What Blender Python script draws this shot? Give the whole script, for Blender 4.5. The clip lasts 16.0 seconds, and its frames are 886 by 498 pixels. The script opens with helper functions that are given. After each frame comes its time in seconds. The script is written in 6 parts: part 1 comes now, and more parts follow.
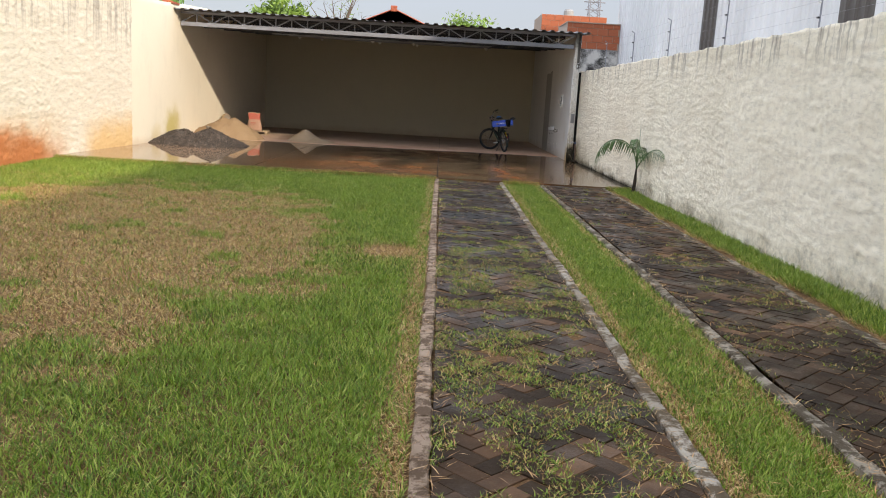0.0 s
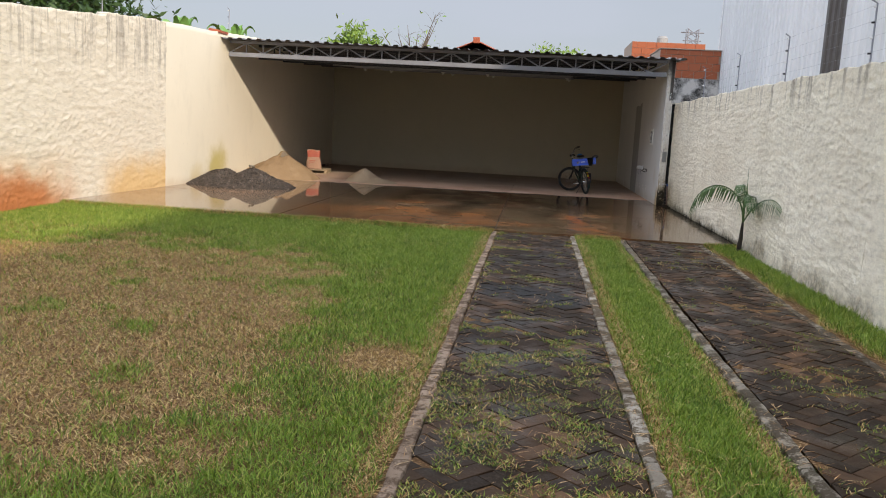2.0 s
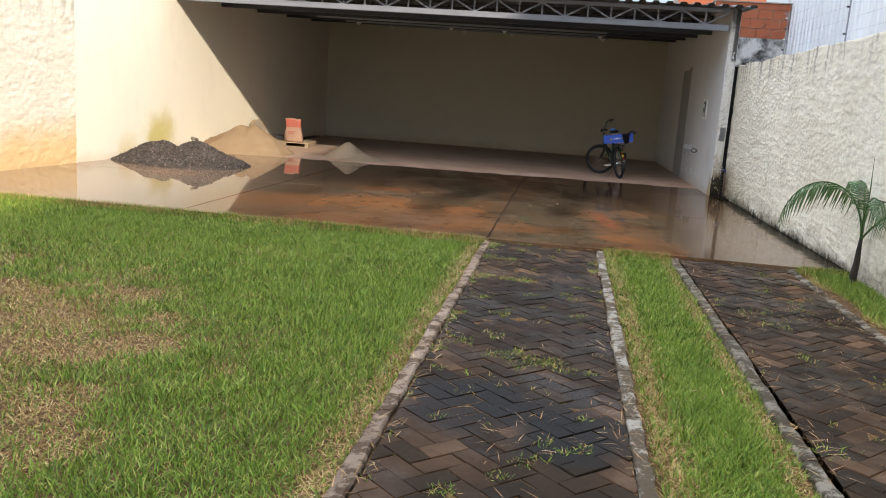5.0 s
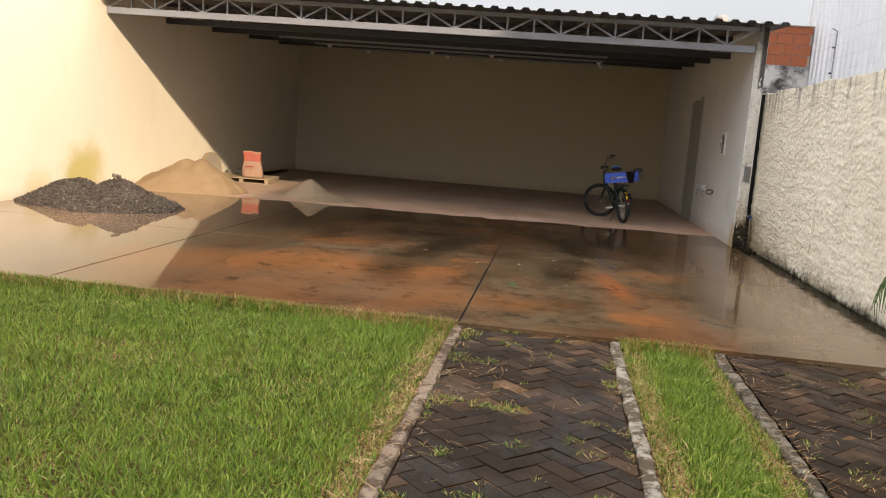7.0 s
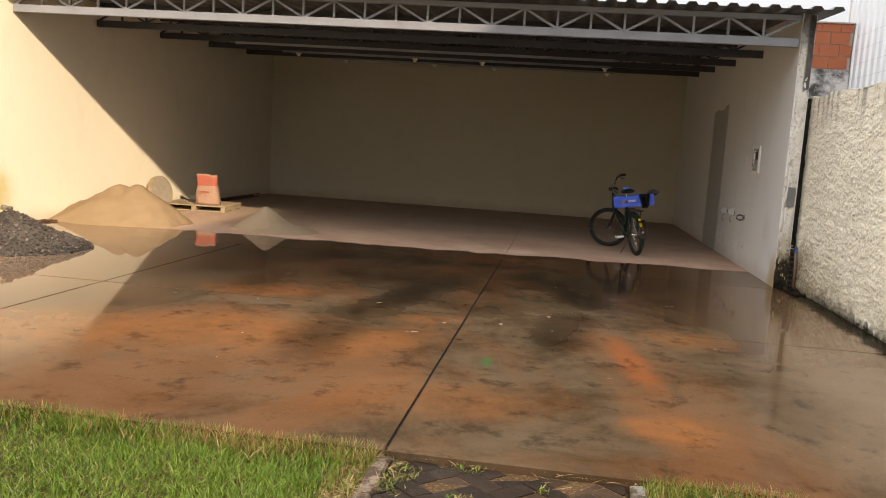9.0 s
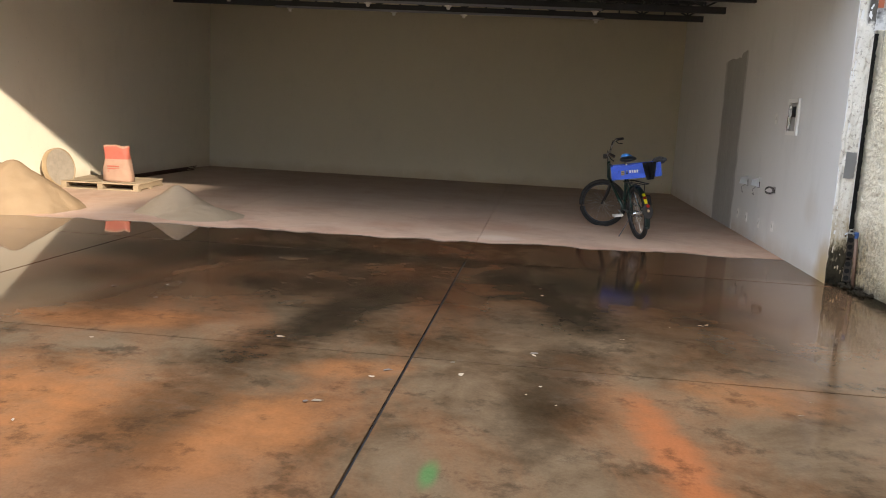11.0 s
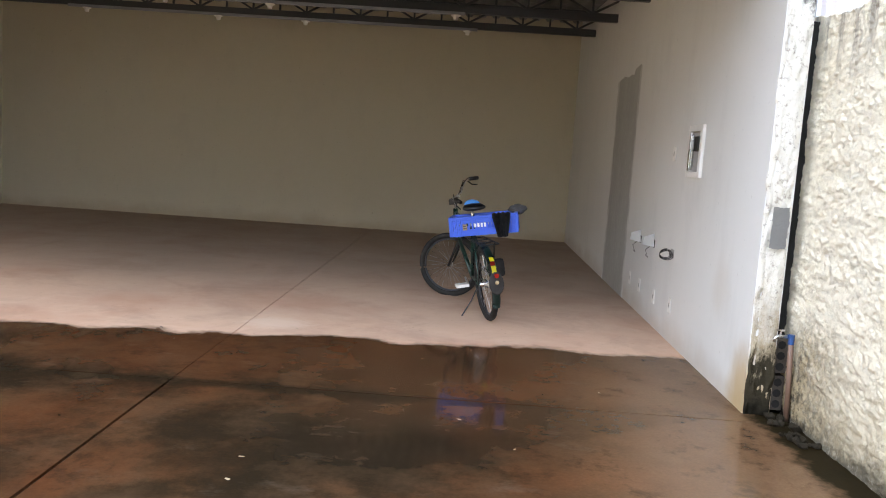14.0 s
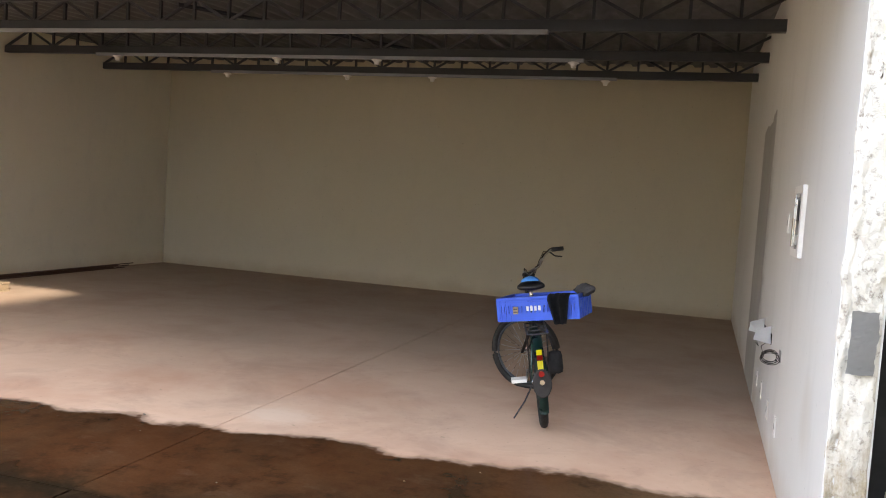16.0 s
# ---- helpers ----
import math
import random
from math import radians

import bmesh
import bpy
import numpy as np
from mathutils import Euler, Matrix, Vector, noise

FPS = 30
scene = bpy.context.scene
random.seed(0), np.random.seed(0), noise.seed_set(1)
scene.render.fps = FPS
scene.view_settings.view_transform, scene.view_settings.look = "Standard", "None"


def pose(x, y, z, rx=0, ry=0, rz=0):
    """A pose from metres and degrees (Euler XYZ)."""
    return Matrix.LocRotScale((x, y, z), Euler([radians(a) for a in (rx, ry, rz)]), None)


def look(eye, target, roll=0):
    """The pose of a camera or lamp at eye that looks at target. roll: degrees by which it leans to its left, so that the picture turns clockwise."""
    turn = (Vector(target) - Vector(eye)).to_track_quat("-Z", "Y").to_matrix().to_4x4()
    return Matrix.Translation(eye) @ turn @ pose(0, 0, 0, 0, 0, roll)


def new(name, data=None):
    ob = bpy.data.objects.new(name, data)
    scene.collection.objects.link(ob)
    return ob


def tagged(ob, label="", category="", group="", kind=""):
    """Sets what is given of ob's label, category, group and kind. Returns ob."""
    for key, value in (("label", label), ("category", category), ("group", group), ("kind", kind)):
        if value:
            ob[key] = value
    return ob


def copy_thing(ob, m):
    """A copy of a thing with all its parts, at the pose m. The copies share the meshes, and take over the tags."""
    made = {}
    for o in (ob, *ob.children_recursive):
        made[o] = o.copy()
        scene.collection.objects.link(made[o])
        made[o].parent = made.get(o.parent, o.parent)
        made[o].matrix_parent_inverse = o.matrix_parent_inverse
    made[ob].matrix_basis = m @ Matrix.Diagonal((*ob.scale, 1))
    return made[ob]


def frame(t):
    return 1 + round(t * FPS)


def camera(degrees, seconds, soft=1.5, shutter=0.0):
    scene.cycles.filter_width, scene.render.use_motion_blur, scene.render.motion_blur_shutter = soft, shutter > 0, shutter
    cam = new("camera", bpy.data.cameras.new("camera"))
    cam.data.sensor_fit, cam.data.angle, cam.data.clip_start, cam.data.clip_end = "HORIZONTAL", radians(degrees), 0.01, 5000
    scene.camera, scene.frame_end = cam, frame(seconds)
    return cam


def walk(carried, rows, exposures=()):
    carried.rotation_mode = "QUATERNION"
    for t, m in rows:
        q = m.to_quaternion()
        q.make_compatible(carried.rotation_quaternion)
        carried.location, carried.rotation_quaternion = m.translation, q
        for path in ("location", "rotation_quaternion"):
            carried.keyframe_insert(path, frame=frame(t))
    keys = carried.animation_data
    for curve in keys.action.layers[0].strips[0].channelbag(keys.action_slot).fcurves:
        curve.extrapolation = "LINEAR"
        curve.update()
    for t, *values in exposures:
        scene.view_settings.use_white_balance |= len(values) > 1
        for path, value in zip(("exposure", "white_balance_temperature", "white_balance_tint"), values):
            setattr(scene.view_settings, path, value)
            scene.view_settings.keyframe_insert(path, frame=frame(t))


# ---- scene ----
cam = camera(56.7, 16.0, soft=1.0)
PATH = [
    (0, (-2.957, -19.219, 1.25), (-2.934, -17.252, 0.891), 3.4),
    (0.5, (-2.845, -18.622, 1.277), (-2.934, -16.651, 0.951), 3.7),
    (1, (-2.712, -18.138, 1.307), (-2.867, -16.167, 1.011), 2.8),
    (1.5, (-2.614, -17.577, 1.302), (-2.82, -15.608, 1.016), 3.0),
    (2, (-2.511, -16.929, 1.306), (-2.715, -14.961, 1.015), 3.2),
    (2.5, (-2.39, -16.334, 1.291), (-2.634, -14.368, 1.017), 3.2),
    (3, (-2.338, -15.671, 1.226), (-2.634, -13.711, 0.96), 4.3),
    (5.5, (-2.343, -12.984, 1.265), (-2.592, -11.035, 0.89), 3.8),
    (6, (-2.344, -12.494, 1.258), (-2.575, -10.541, 0.897), 3.6),
    (6.5, (-2.386, -11.891, 1.262), (-2.65, -9.934, 0.943), 4.7),
    (7, (-2.419, -11.32, 1.271), (-2.672, -9.357, 0.982), 4.4),
    (7.5, (-2.374, -10.769, 1.263), (-2.661, -8.812, 0.968), 3.8),
    (8, (-2.352, -10.181, 1.253), (-2.628, -8.219, 0.976), 4.6),
    (8.5, (-2.318, -9.696, 1.269), (-2.604, -7.731, 1.033), 4.0),
    (11, (-2.381, -6.989, 1.212), (-2.605, -5.028, 0.89), 3.0),
    (11.5, (-2.407, -6.451, 1.203), (-2.551, -4.481, 0.889), 3.0),
    (12, (-2.351, -5.96, 1.186), (-2.357, -3.987, 0.858), 2.6),
    (12.5, (-2.197, -5.504, 1.196), (-2.192, -3.533, 0.855), 3.1),
    (13, (-2.036, -5.037, 1.21), (-2.033, -3.062, 0.895), 3.5),
    (13.5, (-1.761, -4.632, 1.235), (-1.786, -2.649, 0.97), 3.7),
    (14, (-1.494, -4.208, 1.25), (-1.551, -2.222, 1.016), 3.8),
    (14.5, (-1.207, -3.884, 1.281), (-1.309, -1.899, 1.06), 3.0),
    (15, (-0.903, -3.582, 1.334), (-1.118, -1.603, 1.146), 3.2),
    (15.5, (-0.664, -3.272, 1.349), (-1.02, -1.31, 1.204), 3.3),
    (16, (-0.457, -2.99, 1.37), (-1.054, -1.085, 1.243), 3.8),
]
# picture brightness and white balance: seconds, stops, kelvin, tint
EXPO = [(0.0, 0.35, 7300, 13), (1.0, 0.17, 7200, 13), (1.5, 0.06, 7200, 13), (2.0, 0.13, 7200, 13), (2.5, 0.26, 7300, 13), (3.0, 0.2, 7300, 13), (5.5, 0.7, 6900, 11), (6.0, 0.8, 7000, 11), (7.0, 0.59, 8200, 14), (8.5, 0.66, 8600, 14), (11.0, 1.18, 7100, 11), (12.0, 1.6, 6900, 11), (14.5, 1.9, 6900, 11), (16.0, 1.95, 7100, 12)]
SKY, SUN, CLOUD, OVERHEAD = 0.1, 2.9, (4.8, 5.6, 7.0, 1), 3.35
walk(cam, [(t, look(eye, aim, roll)) for t, eye, aim, roll in PATH],
     exposures=EXPO)

# ---- sky and sun ----
SUN_TO = Vector((0.81, -1.0, 0.54)).normalized()
SUN_EL, SUN_AZ = math.asin(SUN_TO.z), math.atan2(SUN_TO.x, SUN_TO.y)
world = bpy.data.worlds.new("world")
scene.world = world
world.use_nodes = True
wn, wl = world.node_tree.nodes, world.node_tree.links
bg = wn["Background"]
bg.inputs["Strength"].default_value = SKY
sky = wn.new("ShaderNodeTexSky")
sky.sky_type, sky.sun_disc, sky.sun_elevation, sky.sun_rotation = "NISHITA", False, SUN_EL, SUN_AZ
sky.air_density, sky.dust_density, sky.ozone_density = 1.0, 2.0, 1.0
wtc, wno, wra, wmx = (wn.new("ShaderNode" + k) for k in ("TexCoord", "TexNoise", "ValToRGB", "MixRGB"))
wmap = wn.new("ShaderNodeMapping")
wmap.inputs["Scale"].default_value = (1, 1, 3.2)
wl.new(wtc.outputs["Generated"], wmap.inputs[0])
wl.new(wmap.outputs[0], wno.inputs["Vector"])
wno.inputs["Scale"].default_value, wno.inputs["Detail"].default_value = 1.7, 6
wra.color_ramp.elements[0].position, wra.color_ramp.elements[0].color = 0.36, (0.5, 0.5, 0.5, 1)
wra.color_ramp.elements[1].position, wra.color_ramp.elements[1].color = 0.66, (0.9, 0.9, 0.9, 1)
wl.new(wno.outputs["Fac"], wra.inputs[0])
wl.new(wra.outputs[0], wmx.inputs[0])
wl.new(sky.outputs[0], wmx.inputs[1])
# an overcast deck is brighter overhead than at the horizon
wsep, wrise = wn.new("ShaderNodeSeparateXYZ"), wn.new("ShaderNodeMapRange")
wl.new(wtc.outputs["Generated"], wsep.inputs[0])
wl.new(wsep.outputs["Z"], wrise.inputs["Value"])
wrise.interpolation_type = "SMOOTHSTEP"
wrise.inputs["From Min"].default_value, wrise.inputs["From Max"].default_value = 0.15, 0.33
wrise.inputs["To Min"].default_value, wrise.inputs["To Max"].default_value = 1.0, OVERHEAD
wsc = wn.new("ShaderNodeVectorMath")
wsc.operation = "SCALE"
wsc.inputs[0].default_value = CLOUD[:3]
wl.new(wrise.outputs[0], wsc.inputs["Scale"])
wl.new(wsc.outputs[0], wmx.inputs[2])
wl.new(wmx.outputs[0], bg.inputs["Color"])
sun_data = bpy.data.lights.new("sun", "SUN")
sun_data.energy, sun_data.angle, sun_data.color = SUN, radians(1.2), (1.0, 0.915, 0.80)
sun_lamp = new("sun", sun_data)
sun_lamp.matrix_world = look(SUN_TO * 40, (0, 0, 0))


# ---- numeric noise ----
def lattice(ix, iy, iz, seed):
    h = (ix * 374761393 + iy * 668265263 + iz * 1274126177 + seed * 974711) & 0x7FFFFFFF
    h = ((h ^ (h >> 13)) * 1103515245) & 0x7FFFFFFF
    h = ((h ^ (h >> 11)) * 12345677) & 0x7FFFFFFF
    return (h ^ (h >> 15)) % 100003 / 100003.0


def vnoise(x, y, z=0.0, seed=0):
    x, y, z = np.broadcast_arrays(np.asarray(x, float), np.asarray(y, float), np.asarray(z, float))
    ix, iy, iz = np.floor(x).astype(np.int64), np.floor(y).astype(np.int64), np.floor(z).astype(np.int64)
    fx, fy, fz = x - ix, y - iy, z - iz
    fx, fy, fz = (f * f * (3 - 2 * f) for f in (fx, fy, fz))
    out = 0
    for dx in (0, 1):
        for dy in (0, 1):
            for dz in (0, 1):
                w = (fx if dx else 1 - fx) * (fy if dy else 1 - fy) * (fz if dz else 1 - fz)
                out = out + w * lattice(ix + dx, iy + dy, iz + dz, seed)
    return out


def fbm(x, y, z=0.0, seed=0, octaves=4):
    total, amp, norm = 0, 1.0, 0.0
    for k in range(octaves):
        total = total + amp * vnoise(np.asarray(x) * 2 ** k, np.asarray(y) * 2 ** k, np.asarray(z) * 2 ** k, seed + k)
        norm += amp
        amp *= 0.5
    return total / norm


def smooth(a, b, v):
    t = np.clip((v - a) / (b - a), 0, 1)
    return t * t * (3 - 2 * t)


# ---- materials ----
class Mat:
    """A node material with a principled shader and short calls for its nodes."""

    def __init__(self, name, rough=0.7, metal=0.0, spec=0.5):
        self.m = bpy.data.materials.new(name)
        self.m.use_nodes = True
        self.t = self.m.node_tree
        self.b = self.t.nodes["Principled BSDF"]
        self.b.inputs["Roughness"].default_value = rough
        self.b.inputs["Metallic"].default_value = metal
        self.b.inputs["Specular IOR Level"].default_value = spec
        self.geo = self.t.nodes.new("ShaderNodeNewGeometry")
        self.p = self.geo.outputs["Position"]

    def put(self, socket, v):
        if isinstance(v, bpy.types.NodeSocket):
            self.t.links.new(v, socket)
        elif isinstance(v, (tuple, list)):
            socket.default_value = (*v, 1) if len(v) == 3 and len(socket.default_value) == 4 else v
        else:
            socket.default_value = (v, v, v, 1) if socket.type == "RGBA" else v

    def local(self):
        return self.t.nodes.new("ShaderNodeTexCoord").outputs["Object"]

    def stretch(self, vec, scale, turn=(0, 0, 0)):
        n = self.t.nodes.new("ShaderNodeMapping")
        n.inputs["Scale"].default_value = scale
        n.inputs["Rotation"].default_value = turn
        self.put(n.inputs["Vector"], vec)
        return n.outputs[0]

    def noise(self, scale, detail=4, rough=0.55, vec=None, warp=0.0):
        n = self.t.nodes.new("ShaderNodeTexNoise")
        self.put(n.inputs["Vector"], self.p if vec is None else vec)
        n.inputs["Scale"].default_value, n.inputs["Detail"].default_value = scale, detail
        n.inputs["Roughness"].default_value, n.inputs["Distortion"].default_value = rough, warp
        return n.outputs["Fac"]

    def cells(self, scale, vec=None, feature="F1"):
        n = self.t.nodes.new("ShaderNodeTexVoronoi")
        n.feature = feature
        self.put(n.inputs["Vector"], self.p if vec is None else vec)
        n.inputs["Scale"].default_value = scale
        return n.outputs["Distance"]

    def ramp(self, v, *stops):
        n = self.t.nodes.new("ShaderNodeValToRGB")
        self.put(n.inputs[0], v)
        e = n.color_ramp.elements
        while len(e) < len(stops):
            e.new(1.0)
        for el, (pos, c) in zip(e, stops):
            el.position, el.color = pos, ((c, c, c, 1) if isinstance(c, (int, float)) else (*c, 1))
        return n.outputs[0]

    def mix(self, f, a, b, how="MIX"):
        n = self.t.nodes.new("ShaderNodeMixRGB")
        n.blend_type = how
        for s, v in zip(n.inputs, (f, a, b)):
            self.put(s, v)
        return n.outputs[0]

    def calc(self, op, a, b=0.0, c=0.0):
        n = self.t.nodes.new("ShaderNodeMath")
        n.operation = op
        for s, v in zip(n.inputs, (a, b, c)):
            self.put(s, v)
        return n.outputs[0]

    def xyz(self):
        n = self.t.nodes.new("ShaderNodeSeparateXYZ")
        self.put(n.inputs[0], self.p)
        return n.outputs

    def between(self, v, a, b):
        """0 at a, 1 at b, soft."""
        n = self.t.nodes.new("ShaderNodeMapRange")
        n.interpolation_type = "SMOOTHSTEP"
        self.put(n.inputs["Value"], v)
        n.inputs["From Min"].default_value, n.inputs["From Max"].default_value = (a, b) if a < b else (b, a)
        if a > b:
            n.inputs["To Min"].default_value, n.inputs["To Max"].default_value = 1, 0
        return n.outputs[0]

    def blob(self, x, y, z, r, soft=0.5):
        """1 near a place, 0 beyond r."""
        n = self.t.nodes.new("ShaderNodeVectorMath")
        n.operation = "DISTANCE"
        self.put(n.inputs[0], self.p)
        n.inputs[1].default_value = (x, y, z)
        d = self.calc("ADD", n.outputs["Value"], self.calc("MULTIPLY", self.calc("SUBTRACT", self.noise(2.2, 4), 0.5), r * 1.1))
        return self.between(d, r, r * (1 - soft))

    def island(self):
        return self.geo.outputs["Random Per Island"]

    def object_random(self):
        return self.t.nodes.new("ShaderNodeObjectInfo").outputs["Random"]

    def attribute(self, name):
        n = self.t.nodes.new("ShaderNodeAttribute")
        n.attribute_name = name
        return n.outputs["Fac"]

    def color(self, v):
        self.put(self.b.inputs["Base Color"], v)
        return self

    def rough(self, v):
        self.put(self.b.inputs["Roughness"], v)
        return self

    def bump(self, height, strength=0.3, dist=0.01):
        n = self.t.nodes.new("ShaderNodeBump")
        n.inputs["Strength"].default_value, n.inputs["Distance"].default_value = strength, dist
        self.put(n.inputs["Height"], height)
        self.put(self.b.inputs["Normal"], n.outputs[0])
        return self


def plain(name, c, rough=0.6, metal=0.0, grain=18, vary=0.25, bump=0.0):
    """A material of one colour with two scales of wear."""
    k = Mat(name, rough, metal)
    v = k.local()
    dark, light = tuple(x * (1 - vary) for x in c), tuple(min(1, x * (1 + vary)) for x in c)
    k.color(k.mix(k.ramp(k.noise(grain * 0.12, 3, vec=v), (0.3, 0.0), (0.7, 1.0)), k.mix(k.noise(grain, 5, vec=v), dark, c), k.mix(k.noise(grain * 1.3, 5, vec=v), c, light)))
    k.rough(k.ramp(k.noise(grain * 0.6, 4, vec=v), (0.3, max(0.02, rough - 0.12)), (0.7, min(1, rough + 0.12))))
    if bump:
        k.bump(k.noise(grain * 3, 4, vec=v), bump, 0.004)
    return k.m


def mat_floor():
    k = Mat("stained wet concrete", spec=0.4)
    x, y, z = k.xyz()
    fray = k.calc("ADD", k.calc("MULTIPLY", k.noise(2.6, 7, 0.7), 0.75), k.calc("MULTIPLY", k.noise(11, 5, 0.7), 0.25))

    def stain(cx, cy, rx, ry, turn=0.0, rag=0.62):
        """1 in the middle of a ragged oval stain, 0 outside."""
        n = k.t.nodes.new("ShaderNodeMapping")
        n.vector_type = "TEXTURE"
        n.inputs["Location"].default_value = (cx, cy, 0)
        n.inputs["Rotation"].default_value = (0, 0, radians(turn))
        n.inputs["Scale"].default_value = (rx, ry, 1)
        k.put(n.inputs["Vector"], k.p)
        ln = k.t.nodes.new("ShaderNodeVectorMath")
        ln.operation = "LENGTH"
        k.put(ln.inputs[0], n.outputs[0])
        d = k.calc("ADD", ln.outputs["Value"], k.calc("MULTIPLY", k.calc("SUBTRACT", fray, 0.5), 2.2 * rag))
        return k.between(d, 1.0, 0.25)

    edge = k.calc("ADD", k.calc("SUBTRACT", y, k.calc("MULTIPLY", k.calc("ADD", x, 2.6), 0.07)), k.calc("MULTIPLY", k.calc("SUBTRACT", k.noise(1.1, 5, 0.6), 0.5), 0.75))
    wet = k.between(edge, 1.04, 0.94)
    # wet concrete: olive-grey cement, rust and dark streaks along the slope
    soil = k.mix(k.ramp(k.noise(1.3, 7, 0.66, warp=0.5), (0.36, 0.0), (0.62, 1.0)), (0.066, 0.036, 0.017), (0.145, 0.096, 0.055))
    soil = k.mix(k.ramp(k.noise(7, 6, 0.7, warp=0.4), (0.45, 0.0), (0.68, 0.2)), soil, (0.18, 0.12, 0.07))
    # darker towards the garage: its dim reflection put into the colour
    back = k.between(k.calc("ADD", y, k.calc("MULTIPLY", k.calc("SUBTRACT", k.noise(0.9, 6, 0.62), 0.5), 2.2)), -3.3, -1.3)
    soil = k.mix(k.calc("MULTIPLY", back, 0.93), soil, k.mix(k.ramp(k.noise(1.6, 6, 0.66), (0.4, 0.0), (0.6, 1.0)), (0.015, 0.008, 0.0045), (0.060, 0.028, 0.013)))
    rust = k.ramp(k.noise(0.75, 7, 0.66, k.stretch(k.p, (1.0, 0.6, 1.0)), 0.5), (0.46, 0.0), (0.62, 0.62))
    # rust, toned darker in the same direction
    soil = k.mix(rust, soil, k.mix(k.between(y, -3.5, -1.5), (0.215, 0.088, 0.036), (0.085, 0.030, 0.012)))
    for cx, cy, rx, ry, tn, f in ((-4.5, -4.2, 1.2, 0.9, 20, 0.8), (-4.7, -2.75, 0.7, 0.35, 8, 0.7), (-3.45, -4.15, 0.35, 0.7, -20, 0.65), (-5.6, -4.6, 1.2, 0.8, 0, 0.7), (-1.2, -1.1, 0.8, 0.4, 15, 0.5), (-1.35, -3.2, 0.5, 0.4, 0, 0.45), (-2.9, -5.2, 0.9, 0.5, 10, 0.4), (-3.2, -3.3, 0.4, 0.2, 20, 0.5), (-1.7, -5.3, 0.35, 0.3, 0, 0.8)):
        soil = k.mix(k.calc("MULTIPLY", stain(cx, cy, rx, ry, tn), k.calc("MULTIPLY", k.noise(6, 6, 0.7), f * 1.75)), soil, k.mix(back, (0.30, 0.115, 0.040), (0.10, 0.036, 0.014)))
    soil = k.mix(k.calc("MULTIPLY", stain(-1.80, -4.05, 0.15, 0.95, 8, 0.8), 0.75), soil, (0.30, 0.095, 0.034))
    # dark ovals and streaks, most of them near the garage
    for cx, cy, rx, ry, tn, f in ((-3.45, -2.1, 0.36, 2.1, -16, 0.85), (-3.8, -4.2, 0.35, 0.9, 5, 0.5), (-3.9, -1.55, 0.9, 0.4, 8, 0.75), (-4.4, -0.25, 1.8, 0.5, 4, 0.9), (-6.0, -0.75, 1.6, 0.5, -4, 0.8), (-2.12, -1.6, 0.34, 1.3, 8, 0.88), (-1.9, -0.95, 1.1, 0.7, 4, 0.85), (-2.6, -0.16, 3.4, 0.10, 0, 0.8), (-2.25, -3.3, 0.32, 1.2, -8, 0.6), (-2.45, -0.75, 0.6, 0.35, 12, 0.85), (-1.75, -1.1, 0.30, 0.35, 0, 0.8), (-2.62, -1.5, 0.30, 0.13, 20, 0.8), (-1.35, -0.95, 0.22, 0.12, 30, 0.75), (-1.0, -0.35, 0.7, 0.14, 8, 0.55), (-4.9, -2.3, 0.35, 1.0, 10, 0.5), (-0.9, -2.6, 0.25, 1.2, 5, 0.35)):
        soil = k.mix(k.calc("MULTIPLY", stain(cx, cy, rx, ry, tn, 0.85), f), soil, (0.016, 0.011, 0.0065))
    # lighter brown towards the side wall, its bright reflection put into the colour
    soil = k.mix(k.calc("MULTIPLY", k.between(x, -1.3, -0.3), 0.6), soil, k.mix(k.noise(2.2, 6, 0.65), (0.11, 0.056, 0.027), (0.30, 0.18, 0.102)))
    soil = k.mix(k.calc("MULTIPLY", back, k.ramp(k.noise(2.0, 6, 0.68), (0.5, 0.0), (0.66, 0.25))), soil, (0.11, 0.062, 0.034))
    # pale cement smears, small dirt spots, a dab of green paint and a thin streak of it
    soil = k.mix(k.ramp(k.noise(2.6, 6, 0.7, k.stretch(k.p, (1, 1.8, 1))), (0.58, 0.0), (0.72, 0.14)), soil, (0.19, 0.145, 0.105))
    soil = k.mix(k.ramp(k.noise(4, 6, 0.72), (0.34, 0.55), (0.46, 0.0)), soil, (0.020, 0.013, 0.008))
    soil = k.mix(k.calc("MULTIPLY", stain(-2.69, -4.37, 0.05, 0.16, 0, 0.35), 0.55), soil, (0.03, 0.17, 0.045))
    soil = k.mix(k.calc("MULTIPLY", stain(-0.12, -1.2, 0.22, 0.02, -28, 0.2), 0.6), soil, (0.04, 0.22, 0.06))
    # paler along the left: reflection of the sunlit wall put into the colour
    soil = k.mix(k.calc("MULTIPLY", k.between(x, -5.6, -7.4), 0.6), soil, (0.36, 0.24, 0.155))
    # lighter in the front right corner
    soil = k.mix(k.calc("MULTIPLY", k.calc("MULTIPLY", k.between(x, -0.9, -0.2), k.between(y, -3.0, -4.2)), 0.6), soil, (0.20, 0.14, 0.09))
    soil = k.mix(1.0, soil, k.ramp(k.noise(70, 5, 0.7), (0.3, 0.88), (0.7, 1.08)), "MULTIPLY")
    moss = k.calc("ADD", x, k.calc("MULTIPLY", k.calc("SUBTRACT", k.noise(5, 5, 0.7), 0.5), 0.30))
    moss = k.calc("MULTIPLY", k.between(moss, -0.02, 0.09), k.between(y, 0.5, 0.05))
    soil = k.mix(k.calc("MULTIPLY", moss, 0.95), soil, (0.012, 0.010, 0.005))
